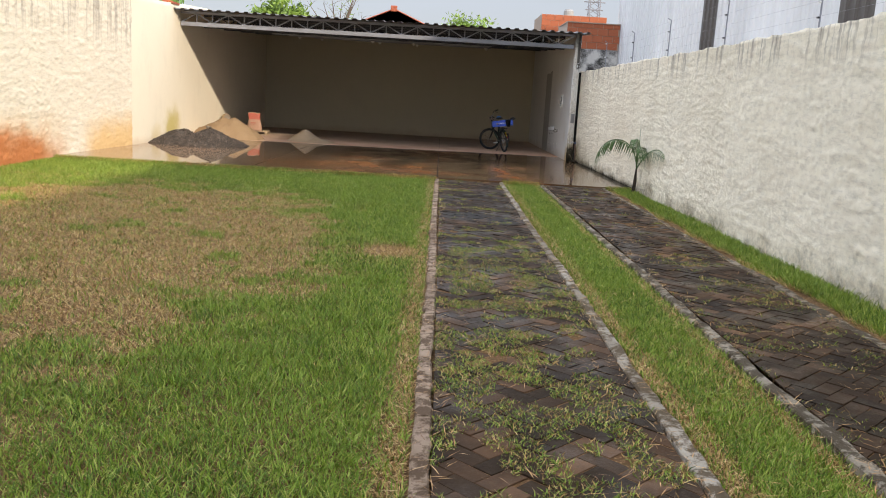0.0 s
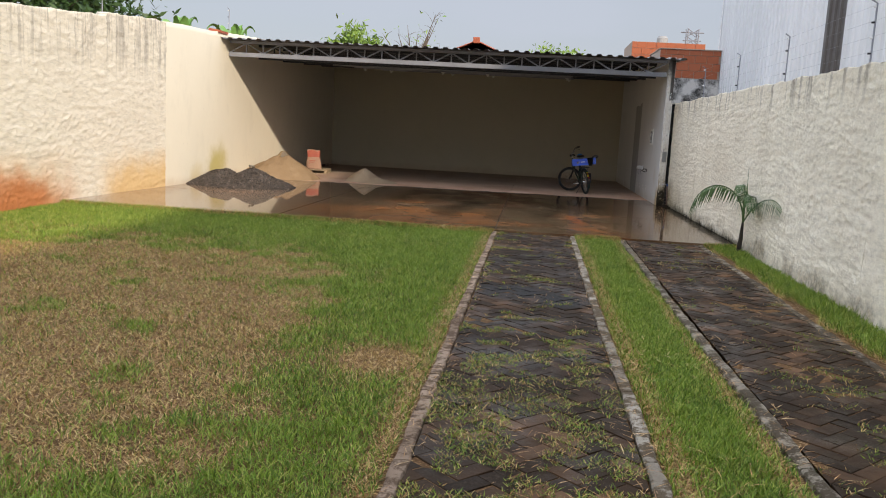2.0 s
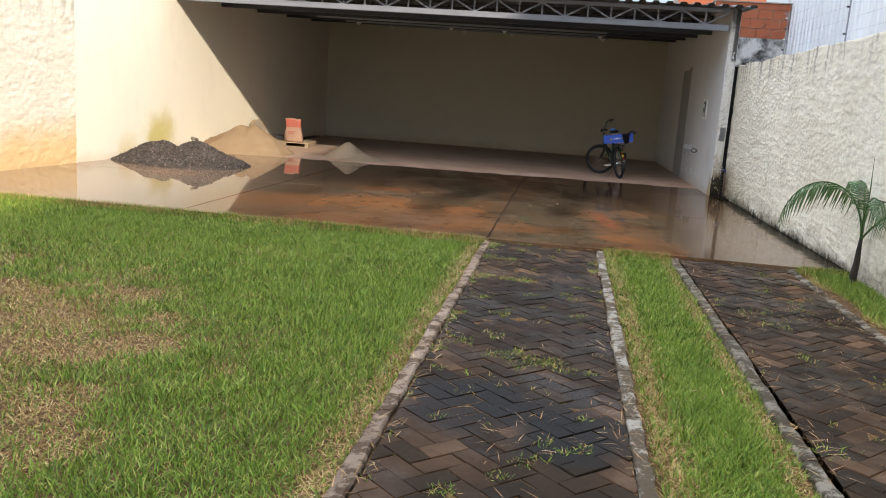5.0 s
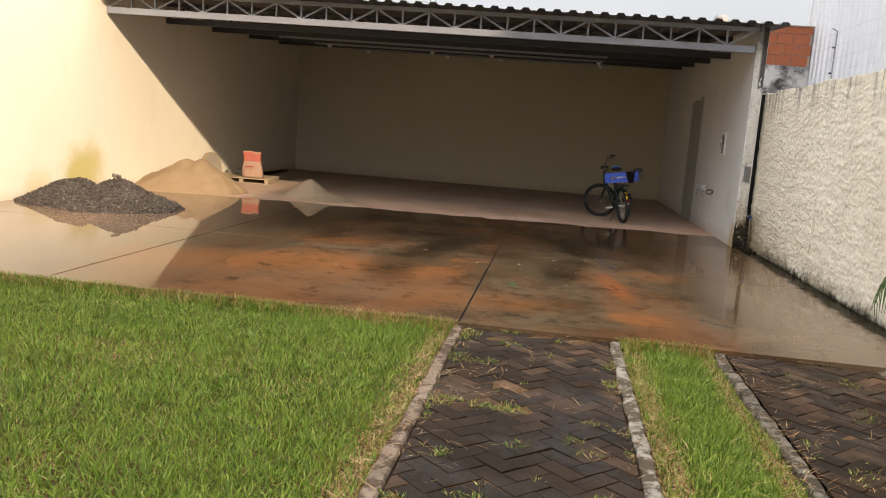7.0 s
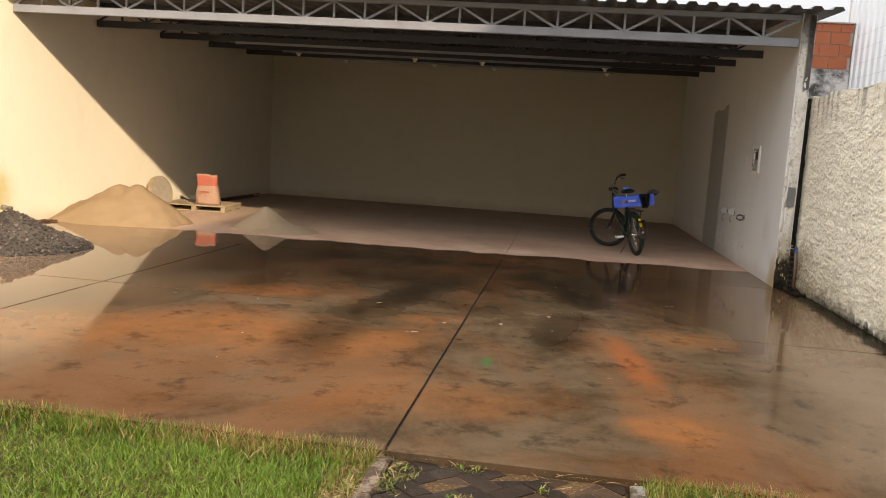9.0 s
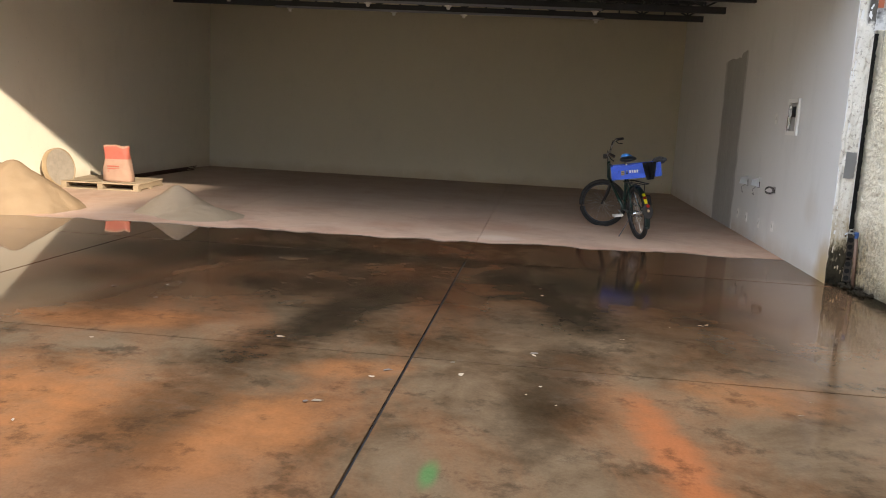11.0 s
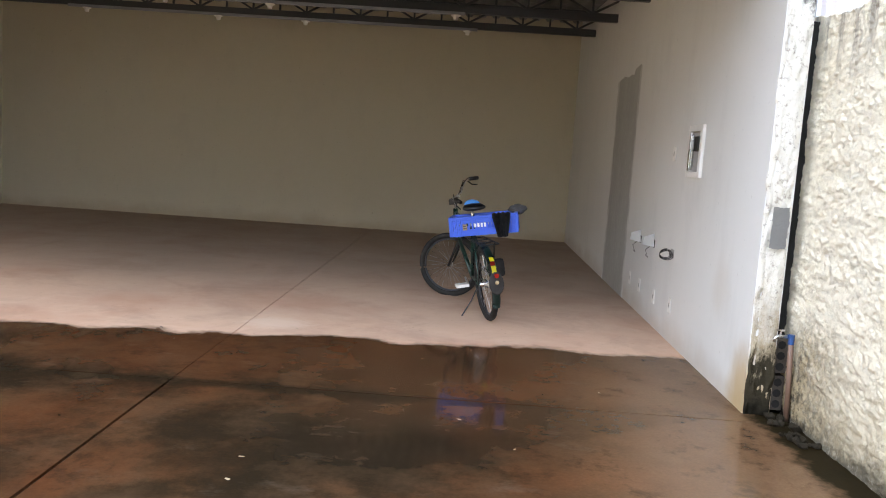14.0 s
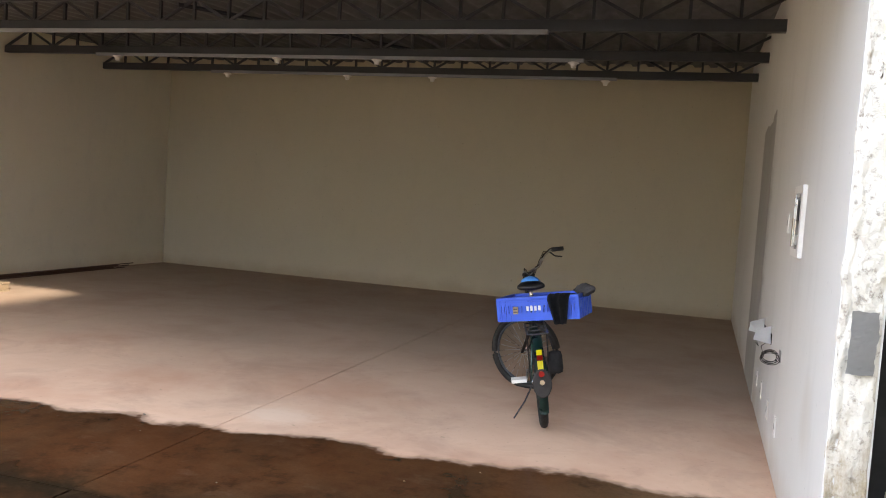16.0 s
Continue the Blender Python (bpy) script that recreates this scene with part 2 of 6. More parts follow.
    # dry dusty garage part
    dust = k.mix(k.noise(2.4, 6, 0.65), (0.58, 0.375, 0.265), (0.70, 0.50, 0.38))
    dust = k.mix(k.ramp(k.noise(0.8, 5, 0.6), (0.45, 0.0), (0.7, 0.55)), dust, (0.45, 0.22, 0.14))
    dust = k.mix(k.calc("MULTIPLY", stain(-2.75, 1.35, 0.35, 0.25, 10), 0.5), dust, (0.74, 0.60, 0.49))
    # darker and greyer with depth: daylight's fall-off put into the dust colour
    depth_fade = k.calc("ADD", y, k.calc("MULTIPLY", k.calc("SUBTRACT", k.noise(0.5, 5, 0.6), 0.5), 3.5))
    dust = k.mix(k.between(depth_fade, 1.0, 5.0), dust, k.mix(k.noise(1.6, 6, 0.65), (0.37, 0.28, 0.213), (0.49, 0.385, 0.30)))
    dust = k.mix(k.ramp(k.noise(38, 3), (0.66, 0.0), (0.7, 0.25)), dust, (0.2, 0.13, 0.1))
    dust = k.mix(k.ramp(k.noise(1.3, 6, 0.68, warp=0.5), (0.48, 0.0), (0.66, 0.35)), dust, (0.34, 0.22, 0.165))
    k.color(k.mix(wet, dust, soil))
    # the film of water: even in the hollows, broken elsewhere
    film = k.ramp(k.noise(0.9, 5, 0.6, k.stretch(k.p, (1.2, 0.8, 1)), 0.4), (0.40, 0.0), (0.58, 1.0))
    hollow = k.calc("MAXIMUM", k.between(x, -4.5, -5.5), k.calc("MULTIPLY", k.calc("MULTIPLY", k.between(x, -1.8, -0.6), 0.88), k.between(y, 0.6, -0.2)))
    sheet = k.calc("MULTIPLY", k.between(x, -2.7, -1.9), k.between(y, -2.2, -0.8))
    hollow = k.calc("MAXIMUM", hollow, k.calc("MULTIPLY", sheet, 0.68))
    film = k.calc("MAXIMUM", hollow, k.calc("MULTIPLY", film, 0.6))
    film = k.calc("MULTIPLY", film, k.calc("SUBTRACT", 1.0, k.calc("MULTIPLY", moss, 0.8)))
    k.rough(k.mix(wet, 0.82, k.mix(film, 0.20, 0.03)))
    k.put(k.b.inputs["Specular IOR Level"], k.calc("MULTIPLY", wet, k.calc("ADD", 0.005, k.calc("MULTIPLY", k.calc("POWER", film, 4.0), 0.21))))
    k.bump(k.mix(wet, k.noise(60, 4), k.calc("MULTIPLY", k.noise(7, 3), 0.06)), 0.12, 0.004)
    return k.m


def mat_joint():
    return plain("dark joint filler", (0.012, 0.009, 0.007), 0.95)


def mat_rough_wall(name, base, west):
    k = Mat(name, 0.9, spec=0.25)
    x, y, z = k.xyz()
    c = k.mix(k.noise(1.3, 5, 0.6), tuple(v * 0.86 for v in base), base)
    c = k.mix(k.ramp(k.noise(17, 7, 0.75, k.stretch(k.p, (1, 0.4, 1.7))), (0.36, 0.55), (0.52, 0.0)), c, tuple(v * 0.62 for v in base))
    runs = k.stretch(k.p, (1.0, 5.0, 0.35))
    top = k.between(z, 1.55, 2.6 if west else 2.1)
    drip = k.calc("MULTIPLY", k.ramp(k.noise(1.6, 5, 0.65, runs), (0.5, 0.0), (0.62, 1.0)), top)
    c = k.mix(k.calc("MULTIPLY", drip, 0.5 if west else 0.7), c, (0.12, 0.10, 0.085))
    if west:
        ragged = k.calc("ADD", z, k.calc("MULTIPLY", k.calc("SUBTRACT", k.noise(1.1, 5, 0.6), 0.5), 1.0))
        far = k.calc("MULTIPLY", k.between(y, -5.2, -6.6), k.between(ragged, 0.85, 0.05))
        c = k.mix(k.calc("MULTIPLY", far, 0.55), c, (0.72, 0.36, 0.10))
        c = k.mix(k.calc("MULTIPLY", k.calc("MULTIPLY", k.between(y, -5.4, -6.6), k.between(ragged, 0.5, 0.1)), 0.9), c, (0.50, 0.16, 0.045))
        mid = k.calc("MULTIPLY", k.between(y, -5.2, -4.4), k.between(ragged, 0.75, 0.1))
        c = k.mix(k.calc("MULTIPLY", mid, 0.7), c, (0.70, 0.42, 0.12))
    else:
        low = k.calc("ADD", z, k.calc("MULTIPLY", k.calc("SUBTRACT", k.noise(1.8, 8, 0.72), 0.5), 1.2))
        damp = k.between(low, 0.24, -0.12)
        c = k.mix(k.calc("MULTIPLY", damp, 0.75), c, k.mix(k.ramp(k.noise(16, 6, 0.7), (0.4, 0.0), (0.6, 1.0)), (0.06, 0.05, 0.03), (0.46, 0.37, 0.24)))
        near = k.between(y, -3.2, -0.3)
        c = k.mix(k.calc("MULTIPLY", k.calc("MULTIPLY", near, k.between(low, 0.62, 0.1)), 0.7), c, (0.42, 0.34, 0.20))
        c = k.mix(k.calc("MULTIPLY", k.calc("MULTIPLY", near, k.between(low, 0.26, 0.0)), 0.9), c, (0.03, 0.024, 0.013))
        c = k.mix(k.calc("MULTIPLY", k.between(y, -0.9, 0.0), k.between(low, 0.62, 0.2)), c, k.mix(k.ramp(k.noise(22, 6, 0.75), (0.42, 0.0), (0.55, 1.0)), (0.05, 0.04, 0.022), (0.42, 0.33, 0.2)))
        foot = k.between(k.calc("ADD", z, k.calc("MULTIPLY", k.noise(9, 6, 0.72), 0.26)), 0.20, 0.12)
        c = k.mix(k.calc("MULTIPLY", foot, k.between(y, -6.6, -5.4)), c, (0.016, 0.013, 0.008))
        c = k.mix(k.calc("MULTIPLY", k.ramp(k.noise(0.7, 5), (0.5, 0.0), (0.72, 1.0)), 0.35), c, (0.60, 0.52, 0.38))
        c = k.mix(k.ramp(k.noise(48, 6, 0.75, k.stretch(k.p, (1, 0.8, 0.6))), (0.34, 0.4), (0.46, 0.0)), c, (0.55, 0.51, 0.43))
    k.color(c)
    k.bump(k.calc("ADD", k.noise(50, 7, 0.8, k.stretch(k.p, (1, 0.75, 1.2))), k.calc("MULTIPLY", k.noise(140, 4, 0.7), 0.5)), 0.9, 0.010)
    return k.m


def mat_plaster(name, base, dirt=0.35, stain=None, trowel=0.35):
    k = Mat(name, 0.85, spec=0.2)
    x, y, z = k.xyz()
    c = k.mix(k.noise(0.7, 5, 0.6), tuple(v * 0.9 for v in base), base)
    c = k.mix(k.calc("MULTIPLY", k.ramp(k.noise(2.6, 6, 0.65, k.stretch(k.p, (1, 1, 0.5))), (0.52, 0.0), (0.75, 1.0)), dirt), c, tuple(v * 0.7 for v in base))
    c = k.mix(k.ramp(k.noise(30, 3), (0.68, 0.0), (0.74, 0.35)), c, tuple(v * 0.5 for v in base))
    foot = k.between(k.calc("ADD", z, k.calc("MULTIPLY", k.noise(2.5, 4), 0.25)), 0.34, 0.12)
    c = k.mix(k.calc("MULTIPLY", foot, 0.45), c, (base[0] * 0.62, base[1] * 0.5, base[2] * 0.4))
    for sx, sy, sz, r, cc, f in stain or ():
        c = k.mix(k.calc("MULTIPLY", k.blob(sx, sy, sz, r, 0.8), f), c, cc)
    k.color(c)
    k.bump(k.calc("ADD", k.noise(5, 4), k.calc("MULTIPLY", k.noise(70, 3), 0.2)), trowel, 0.006)
    return k.m


def mat_pillar():
    k = Mat("broken white plaster edge", 0.92, spec=0.15)
    x, y, z = k.xyz()
    c = k.mix(k.noise(6, 6, 0.65), (0.60, 0.56, 0.49), (0.82, 0.80, 0.74))
    c = k.mix(k.ramp(k.noise(26, 6, 0.75), (0.36, 0.75), (0.46, 0.0)), c, (0.25, 0.21, 0.17))
    c = k.mix(k.ramp(k.noise(9, 6, 0.7, k.stretch(k.p, (2.5, 1, 0.5))), (0.58, 0.0), (0.66, 0.5)), c, (0.42, 0.37, 0.30))
    low = k.calc("ADD", z, k.calc("MULTIPLY", k.calc("SUBTRACT", k.noise(9, 7, 0.75, k.stretch(k.p, (1.6, 1, 0.7))), 0.5), 1.1))
    c = k.mix(k.calc("MULTIPLY", k.between(low, 0.75, 0.3), 0.85), c, (0.34, 0.26, 0.15))
    c = k.mix(k.calc("MULTIPLY", k.between(low, 0.40, 0.22), 0.95), c, (0.022, 0.018, 0.010))
    c = k.mix(k.between(k.calc("ADD", z, k.calc("MULTIPLY", k.noise(20, 5), 0.12)), 0.16, 0.08), c, (0.012, 0.010, 0.006))
    top = k.calc("ADD", z, k.calc("MULTIPLY", k.calc("SUBTRACT", k.noise(7, 6, 0.7), 0.5), 0.7))
    c = k.mix(k.calc("MULTIPLY", k.between(top, 2.45, 2.75), 0.8), c, (0.10, 0.095, 0.09))
    mould = k.calc("MULTIPLY", k.between(x, 0.055, 0.085), k.between(top, 1.98, 2.12))
    c = k.mix(k.calc("MULTIPLY", mould, 0.9), c, (0.055, 0.05, 0.046))
    k.color(c)
    k.bump(k.calc("ADD", k.noise(18, 6, 0.75), k.calc("MULTIPLY", k.noise(90, 4), 0.4)), 1.0, 0.012)
    return k.m


def mat_paver():
    k = Mat("damp clay-grey paver", spec=0.08)
    r = k.calc("FRACT", k.calc("ADD", k.object_random(), k.island()))
    c = k.ramp(r, (0.0, (0.026, 0.015, 0.008)), (0.42, (0.052, 0.029, 0.015)), (0.80, (0.105, 0.055, 0.029)), (1.0, (0.22, 0.12, 0.066)))
    c = k.mix(k.ramp(k.noise(1.0, 4), (0.4, 0.65), (0.62, 0.0)), c, (0.013, 0.011, 0.01))
    c = k.mix(k.ramp(k.noise(45, 5, 0.7), (0.5, 0.0), (0.72, 0.5)), c, (0.10, 0.068, 0.042))
    c = k.mix(k.ramp(k.noise(1.7, 6, 0.66), (0.40, 0.75), (0.62, 0.0)), c, (0.026, 0.017, 0.010))
    pool = k.calc("MAXIMUM", k.blob(-2.62, -10.1, 0, 0.42, 0.5), k.blob(-2.2, -10.3, 0, 0.36, 0.5))
    k.color(k.mix(k.calc("MULTIPLY", pool, 0.85), c, (0.008, 0.007, 0.006)))
    k.rough(k.mix(pool, k.ramp(k.noise(2.1, 5, 0.6), (0.34, 0.26), (0.56, 0.72)), 0.5))
    k.bump(k.noise(80, 5, 0.7), 0.5, 0.004)
    return k.m


def mat_blade():
    k = Mat("grass blade", 0.55, spec=0.3)
    r = k.island()
    green = k.ramp(r, (0.0, (0.035, 0.075, 0.010)), (0.35, (0.118, 0.208, 0.022)), (0.75, (0.265, 0.372, 0.048)), (1.0, (0.52, 0.49, 0.14)))
    green = k.mix(k.ramp(k.noise(0.9, 4), (0.35, 0.0), (0.65, 0.45)), green, (0.22, 0.32, 0.040))
    green = k.mix(k.ramp(k.noise(3.5, 5, 0.65), (0.5, 0.0), (0.68, 0.4)), green, (0.07, 0.13, 0.014))
    dry = k.ramp(r, (0.0, (0.20, 0.10, 0.038)), (0.45, (0.50, 0.275, 0.115)), (0.8, (0.70, 0.43, 0.19)), (1.0, (0.82, 0.60, 0.32)))
    dry = k.mix(k.ramp(k.noise(2.3, 5, 0.65), (0.42, 0.0), (0.66, 0.5)), dry, (0.36, 0.18, 0.07))
    k.color(k.mix(k.attribute("dry"), green, dry))
    k.b.inputs["Transmission Weight"].default_value = 0.0
    return k.m


def mat_leaf(name, dark, light, rough=0.5):
    k = Mat(name, rough, spec=0.35)
    k.color(k.mix(k.noise(3, 3), k.ramp(k.island(), (0, dark), (1, light)), tuple((a + b) / 2 for a, b in zip(dark, light))))
    return k.m


def mat_soil():
    k = Mat("lawn soil with thatch", 0.95, spec=0.15)
    c = k.mix(k.noise(1.1, 5, 0.6), (0.10, 0.052, 0.023), (0.19, 0.10, 0.045))
    c = k.mix(k.ramp(k.noise(26, 6, 0.7), (0.5, 0.0), (0.7, 0.45)), c, (0.07, 0.085, 0.025))
    k.color(k.mix(k.ramp(k.noise(70, 4), (0.5, 0.0), (0.7, 0.7)), c, (0.46, 0.28, 0.14)))
    k.bump(k.noise(50, 5, 0.7), 1.0, 0.02)
    return k.m


def mat_heap(name, dark, light, grain, bump=0.8):
    k = Mat(name, 0.95, spec=0.1)
    c = k.mix(k.noise(grain, 5, 0.7), dark, light)
    k.color(k.mix(k.ramp(k.noise(3.0, 4), (0.4, 0.35), (0.65, 0.0)), c, dark))
    k.bump(k.noise(grain * 1.5, 4, 0.75), bump, 0.006)
    return k.m


def mat_steel(name, c, rough=0.45, metal=0.0):
    return plain(name, c, rough, metal, 25, 0.2)


def mat_sheet(name, c, rough):
    k = Mat(name, rough, 0.35)
    k.color(k.mix(k.ramp(k.noise(0.9, 5, 0.6, k.stretch(k.p, (1, 1, 0.3))), (0.35, 0.0), (0.7, 1.0)), tuple(v * 0.82 for v in c), c))
    k.rough(k.ramp(k.noise(5, 4), (0.3, rough - 0.1), (0.7, rough + 0.15)))
    return k.m


M_FLOOR, M_JOINT = mat_floor(), mat_joint()
M_WEST = mat_rough_wall("cream roughcast wall", (0.82, 0.75, 0.61), True)
M_EAST = mat_rough_wall("off-white roughcast wall", (0.95, 0.877, 0.715), False)
M_WEST_SMOOTH = mat_plaster("cream smooth plaster", (0.82, 0.75, 0.60), 0.25, [(-9.0, -0.55, 0.25, 0.66, (0.50, 0.41, 0.12), 0.85), (-9.0, -1.5, 0.1, 0.4, (0.6, 0.45, 0.15), 0.45)])
M_BACK = mat_plaster("beige interior plaster", (0.57, 0.52, 0.40), 0.2)
M_RIGHT = mat_plaster("whitish unfinished plaster", (0.74, 0.74, 0.725), 0.3, [(0.0, 0.05, 0.1, 0.35, (0.42, 0.27, 0.08), 0.7), (0.0, 0.6, 0.55, 0.25, (0.6, 0.52, 0.42), 0.25)])
M_PILLAR = mat_pillar()
M_CEMENT = mat_plaster("grey cement render", (0.36, 0.355, 0.345), 0.7, None, 0.6)


def mat_fill():
    """Grey cement brushed out over the pale plaster at its sides."""
    k = Mat("brushed grey cement", 0.9, spec=0.15)
    x, y, z = k.xyz()
    c = k.mix(k.noise(3, 6, 0.65, k.stretch(k.p, (1, 1, 0.4))), (0.30, 0.295, 0.285), (0.45, 0.445, 0.43))
    c = k.mix(k.ramp(k.noise(14, 5, 0.7), (0.5, 0.0), (0.7, 0.4)), c, (0.50, 0.49, 0.47))
    shift = k.calc("MULTIPLY", k.calc("SUBTRACT", k.noise(9, 6, 0.7, k.stretch(k.p, (1, 1.5, 0.6))), 0.5), 0.28)
    off = k.calc("ADD", k.calc("ABSOLUTE", k.calc("SUBTRACT", y, 4.105)), shift)
    k.color(k.mix(k.between(off, 0.50, 0.64), c, (0.70, 0.70, 0.69)))
    k.bump(k.noise(12, 5), 0.4, 0.006)
    return k.m


M_FILL = mat_fill()
M_PAVER, M_BLADE, M_SOIL = mat_paver(), mat_blade(), mat_soil()


def mat_kerb(name, clean, dirt, cover):
    k = Mat(name, 0.92, spec=0.2)
    c = k.mix(k.noise(30, 6, 0.75), tuple(v * 0.7 for v in clean), clean)
    c = k.mix(k.ramp(k.noise(9, 7, 0.75), (0.60 - cover, 0.0), (0.68 - cover, 0.95)), c, dirt)
    k.color(k.mix(k.ramp(k.noise(1.2, 4), (0.45, 0.0), (0.65, 0.6)), c, dirt))
    k.bump(k.noise(38, 6, 0.75), 1.0, 0.02)
    return k.m


M_KERB = mat_kerb("worn concrete kerb", (0.56, 0.495, 0.405), (0.12, 0.085, 0.05), 0.16)
M_KERB_RED = mat_kerb("soil-stained concrete kerb", (0.50, 0.365, 0.265), (0.12, 0.075, 0.045), 0.13)
M_KERB_DULL = mat_kerb("mossy concrete kerb", (0.42, 0.36, 0.28), (0.08, 0.06, 0.038), 0.17)
M_SAND = mat_heap("building sand", (0.28, 0.185, 0.105), (0.40, 0.28, 0.168), 90)
M_SAND_PALE = mat_heap("pale sand", (0.34, 0.25, 0.165), (0.52, 0.40, 0.28), 90)
M_MUCK = mat_heap("wet black muck", (0.010, 0.008, 0.005), (0.05, 0.04, 0.028), 40, 1.0)
M_GRAVEL = mat_heap("dark crushed stone", (0.055, 0.045, 0.038), (0.14, 0.118, 0.10), 45, 1.0)
M_REDSOIL = mat_heap("red soil", (0.20, 0.085, 0.032), (0.34, 0.15, 0.055), 22)
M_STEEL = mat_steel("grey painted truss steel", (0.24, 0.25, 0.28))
# truss paint darkened for the shade under the roof; also dark bicycle steel
M_STEEL_SHADED_DARK = mat_steel("shaded truss and dark bicycle steel", (0.032, 0.034, 0.042))
M_ROOF = mat_sheet("aged galvanised roof sheet", (0.17, 0.165, 0.165), 0.6)
M_SHED = mat_sheet("pale metal cladding", (0.85, 0.86, 0.87), 0.5)
M_SHED_DARK = mat_sheet("brown translucent cladding strip", (0.12, 0.105, 0.095), 0.5)
M_WHITE = plain("white plastic", (0.78, 0.77, 0.74), 0.4, 0, 20, 0.08)
M_FLAP = plain("worn dark rubber flap", (0.018, 0.015, 0.014), 0.7, 0, 30, 0.4, 0.3)
M_BLACK = plain("black plastic", (0.007, 0.007, 0.008), 0.45, 0, 30, 0.3)
# near-black colour standing for the shade inside holes and recesses
M_RECESS_SHADE = plain("near-black recess shade", (0.009, 0.008, 0.007), 0.8)
M_RUBBER = plain("black rubber tyre", (0.010, 0.010, 0.010), 0.75, 0, 60, 0.3, 0.3)
M_CHROME = plain("dull chrome", (0.62, 0.62, 0.62), 0.28, 1.0, 20, 0.15)
M_FRAME = plain("dark green bicycle paint", (0.008, 0.035, 0.028), 0.3, 0, 20, 0.3)
M_BLUE = plain("blue crate plastic", (0.035, 0.11, 0.62), 0.4, 0, 14, 0.18)
M_BLUE_PALE = plain("light blue cloth", (0.06, 0.26, 0.66), 0.85, 0, 40, 0.3, 0.4)
M_CLOTH = plain("black cloth", (0.006, 0.006, 0.007), 0.9, 0, 60, 0.3, 0.5)
M_GREYCLOTH = plain("grey cloth", (0.05, 0.048, 0.05), 0.9, 0, 60, 0.3, 0.5)
M_YELLOW = plain("yellow reflective tape", (0.85, 0.75, 0.02), 0.35, 0, 20, 0.08)
M_RED = plain("red reflector", (0.30, 0.015, 0.01), 0.2, 0, 20, 0.1)
M_WOOD = plain("weathered pallet wood", (0.33, 0.25, 0.16), 0.85, 0, 22, 0.35, 0.6)
M_SACK = plain("dusty paper sack", (0.38, 0.23, 0.16), 0.85, 0, 16, 0.3, 0.5)
M_SACKRED = plain("red sack print", (0.40, 0.10, 0.065), 0.7, 0, 16, 0.25, 0.4)
M_RIM = plain("aged sieve hoop wood", (0.36, 0.26, 0.15), 0.7, 0, 25, 0.3)
M_MESH = plain("dusty sieve mesh", (0.31, 0.26, 0.20), 0.8, 0, 120, 0.25, 0.6)
M_REBAR = plain("rusty steel rod", (0.11, 0.055, 0.035), 0.7, 0.4, 30, 0.35)
M_PVC = plain("brown water pipe", (0.17, 0.10, 0.07), 0.5, 0, 20, 0.3)
M_PVCBLUE = plain("blue pipe fitting", (0.02, 0.07, 0.22), 0.45, 0, 20, 0.2)
M_BRICK = mat_plaster("hollow clay block", (0.42, 0.13, 0.065), 0.5, None, 0.8)
M_MORTAR = mat_plaster("pale mortar", (0.42, 0.34, 0.28), 0.6, None, 0.8)
M_TILE = plain("red clay roof tile", (0.38, 0.10, 0.05), 0.8, 0, 12, 0.3)
M_BARK = plain("grey-brown bark", (0.14, 0.11, 0.085), 0.9, 0, 20, 0.35, 0.6)
M_PALMTRUNK = plain("dark fibrous palm trunk", (0.035, 0.026, 0.018), 0.9, 0, 40, 0.5, 0.8)
M_PALMLEAF = mat_leaf("palm leaflet", (0.03, 0.075, 0.018), (0.10, 0.17, 0.05))
M_LEAF_DARK = mat_leaf("dark foliage", (0.02, 0.05, 0.012), (0.06, 0.12, 0.03))
M_LEAF = mat_leaf("light green foliage", (0.10, 0.20, 0.03), (0.26, 0.38, 0.08))
M_BANANA = mat_leaf("banana leaf", (0.10, 0.24, 0.05), (0.22, 0.40, 0.10), 0.4)
M_PAPER = plain("white paper", (0.90, 0.92, 0.93), 0.8, 0, 12, 0.06)


def mat_weathered():
    k = Mat("mould-blackened white render", 0.9)
    k.color(k.mix(k.ramp(k.noise(2.5, 6, 0.7), (0.42, 0.0), (0.6, 1.0)), (0.62, 0.6, 0.57), (0.05, 0.048, 0.045)))
    k.bump(k.noise(20, 5), 0.6, 0.01)
    return k.m


M_MOULD = mat_weathered()


# ---- mesh helpers ----
def link(name, me, mat, parent=None, label="", smooth_faces=False):
    if mat and not me.materials:
        me.materials.append(mat)
    if smooth_faces:
        me.polygons.foreach_set("use_smooth", [True] * len(me.polygons))
    ob = new(name, me)
    if parent is not None:
        ob.parent = parent
    return tagged(ob, label) if label else ob


def part(name, bm, mat, parent=None, label="", smooth_faces=False):
    me = bpy.data.meshes.new(name)
    bmesh.ops.recalc_face_normals(bm, faces=bm.faces)
    bm.to_mesh(me)
    bm.free()
    return link(name, me, mat, parent, label, smooth_faces)


def empty(name, m, label, category, group=""):
    ob = tagged(new(name), label, category, group)
    ob.matrix_world = m
    return ob


def add_box(bm, a, b, m=None, bevel=0.0):
    lo, hi = Vector([min(p, q) for p, q in zip(a, b)]), Vector([max(p, q) for p, q in zip(a, b)])
    vs = bmesh.ops.create_cube(bm, size=1)["verts"]
    for v in vs:
        v.co = Vector([lo[i] + (v.co[i] + 0.5) * (hi[i] - lo[i]) for i in range(3)])
    if bevel:
        es = list({e for v in vs for e in v.link_edges})
        vs = list({v for f in bmesh.ops.bevel(bm, geom=es, offset=bevel, segments=2, affect="EDGES", profile=0.6)["faces"] for v in f.verts} | {v for v in vs if v.is_valid})
    if m is not None:
        for v in vs:
            v.co = m @ v.co
    return bm


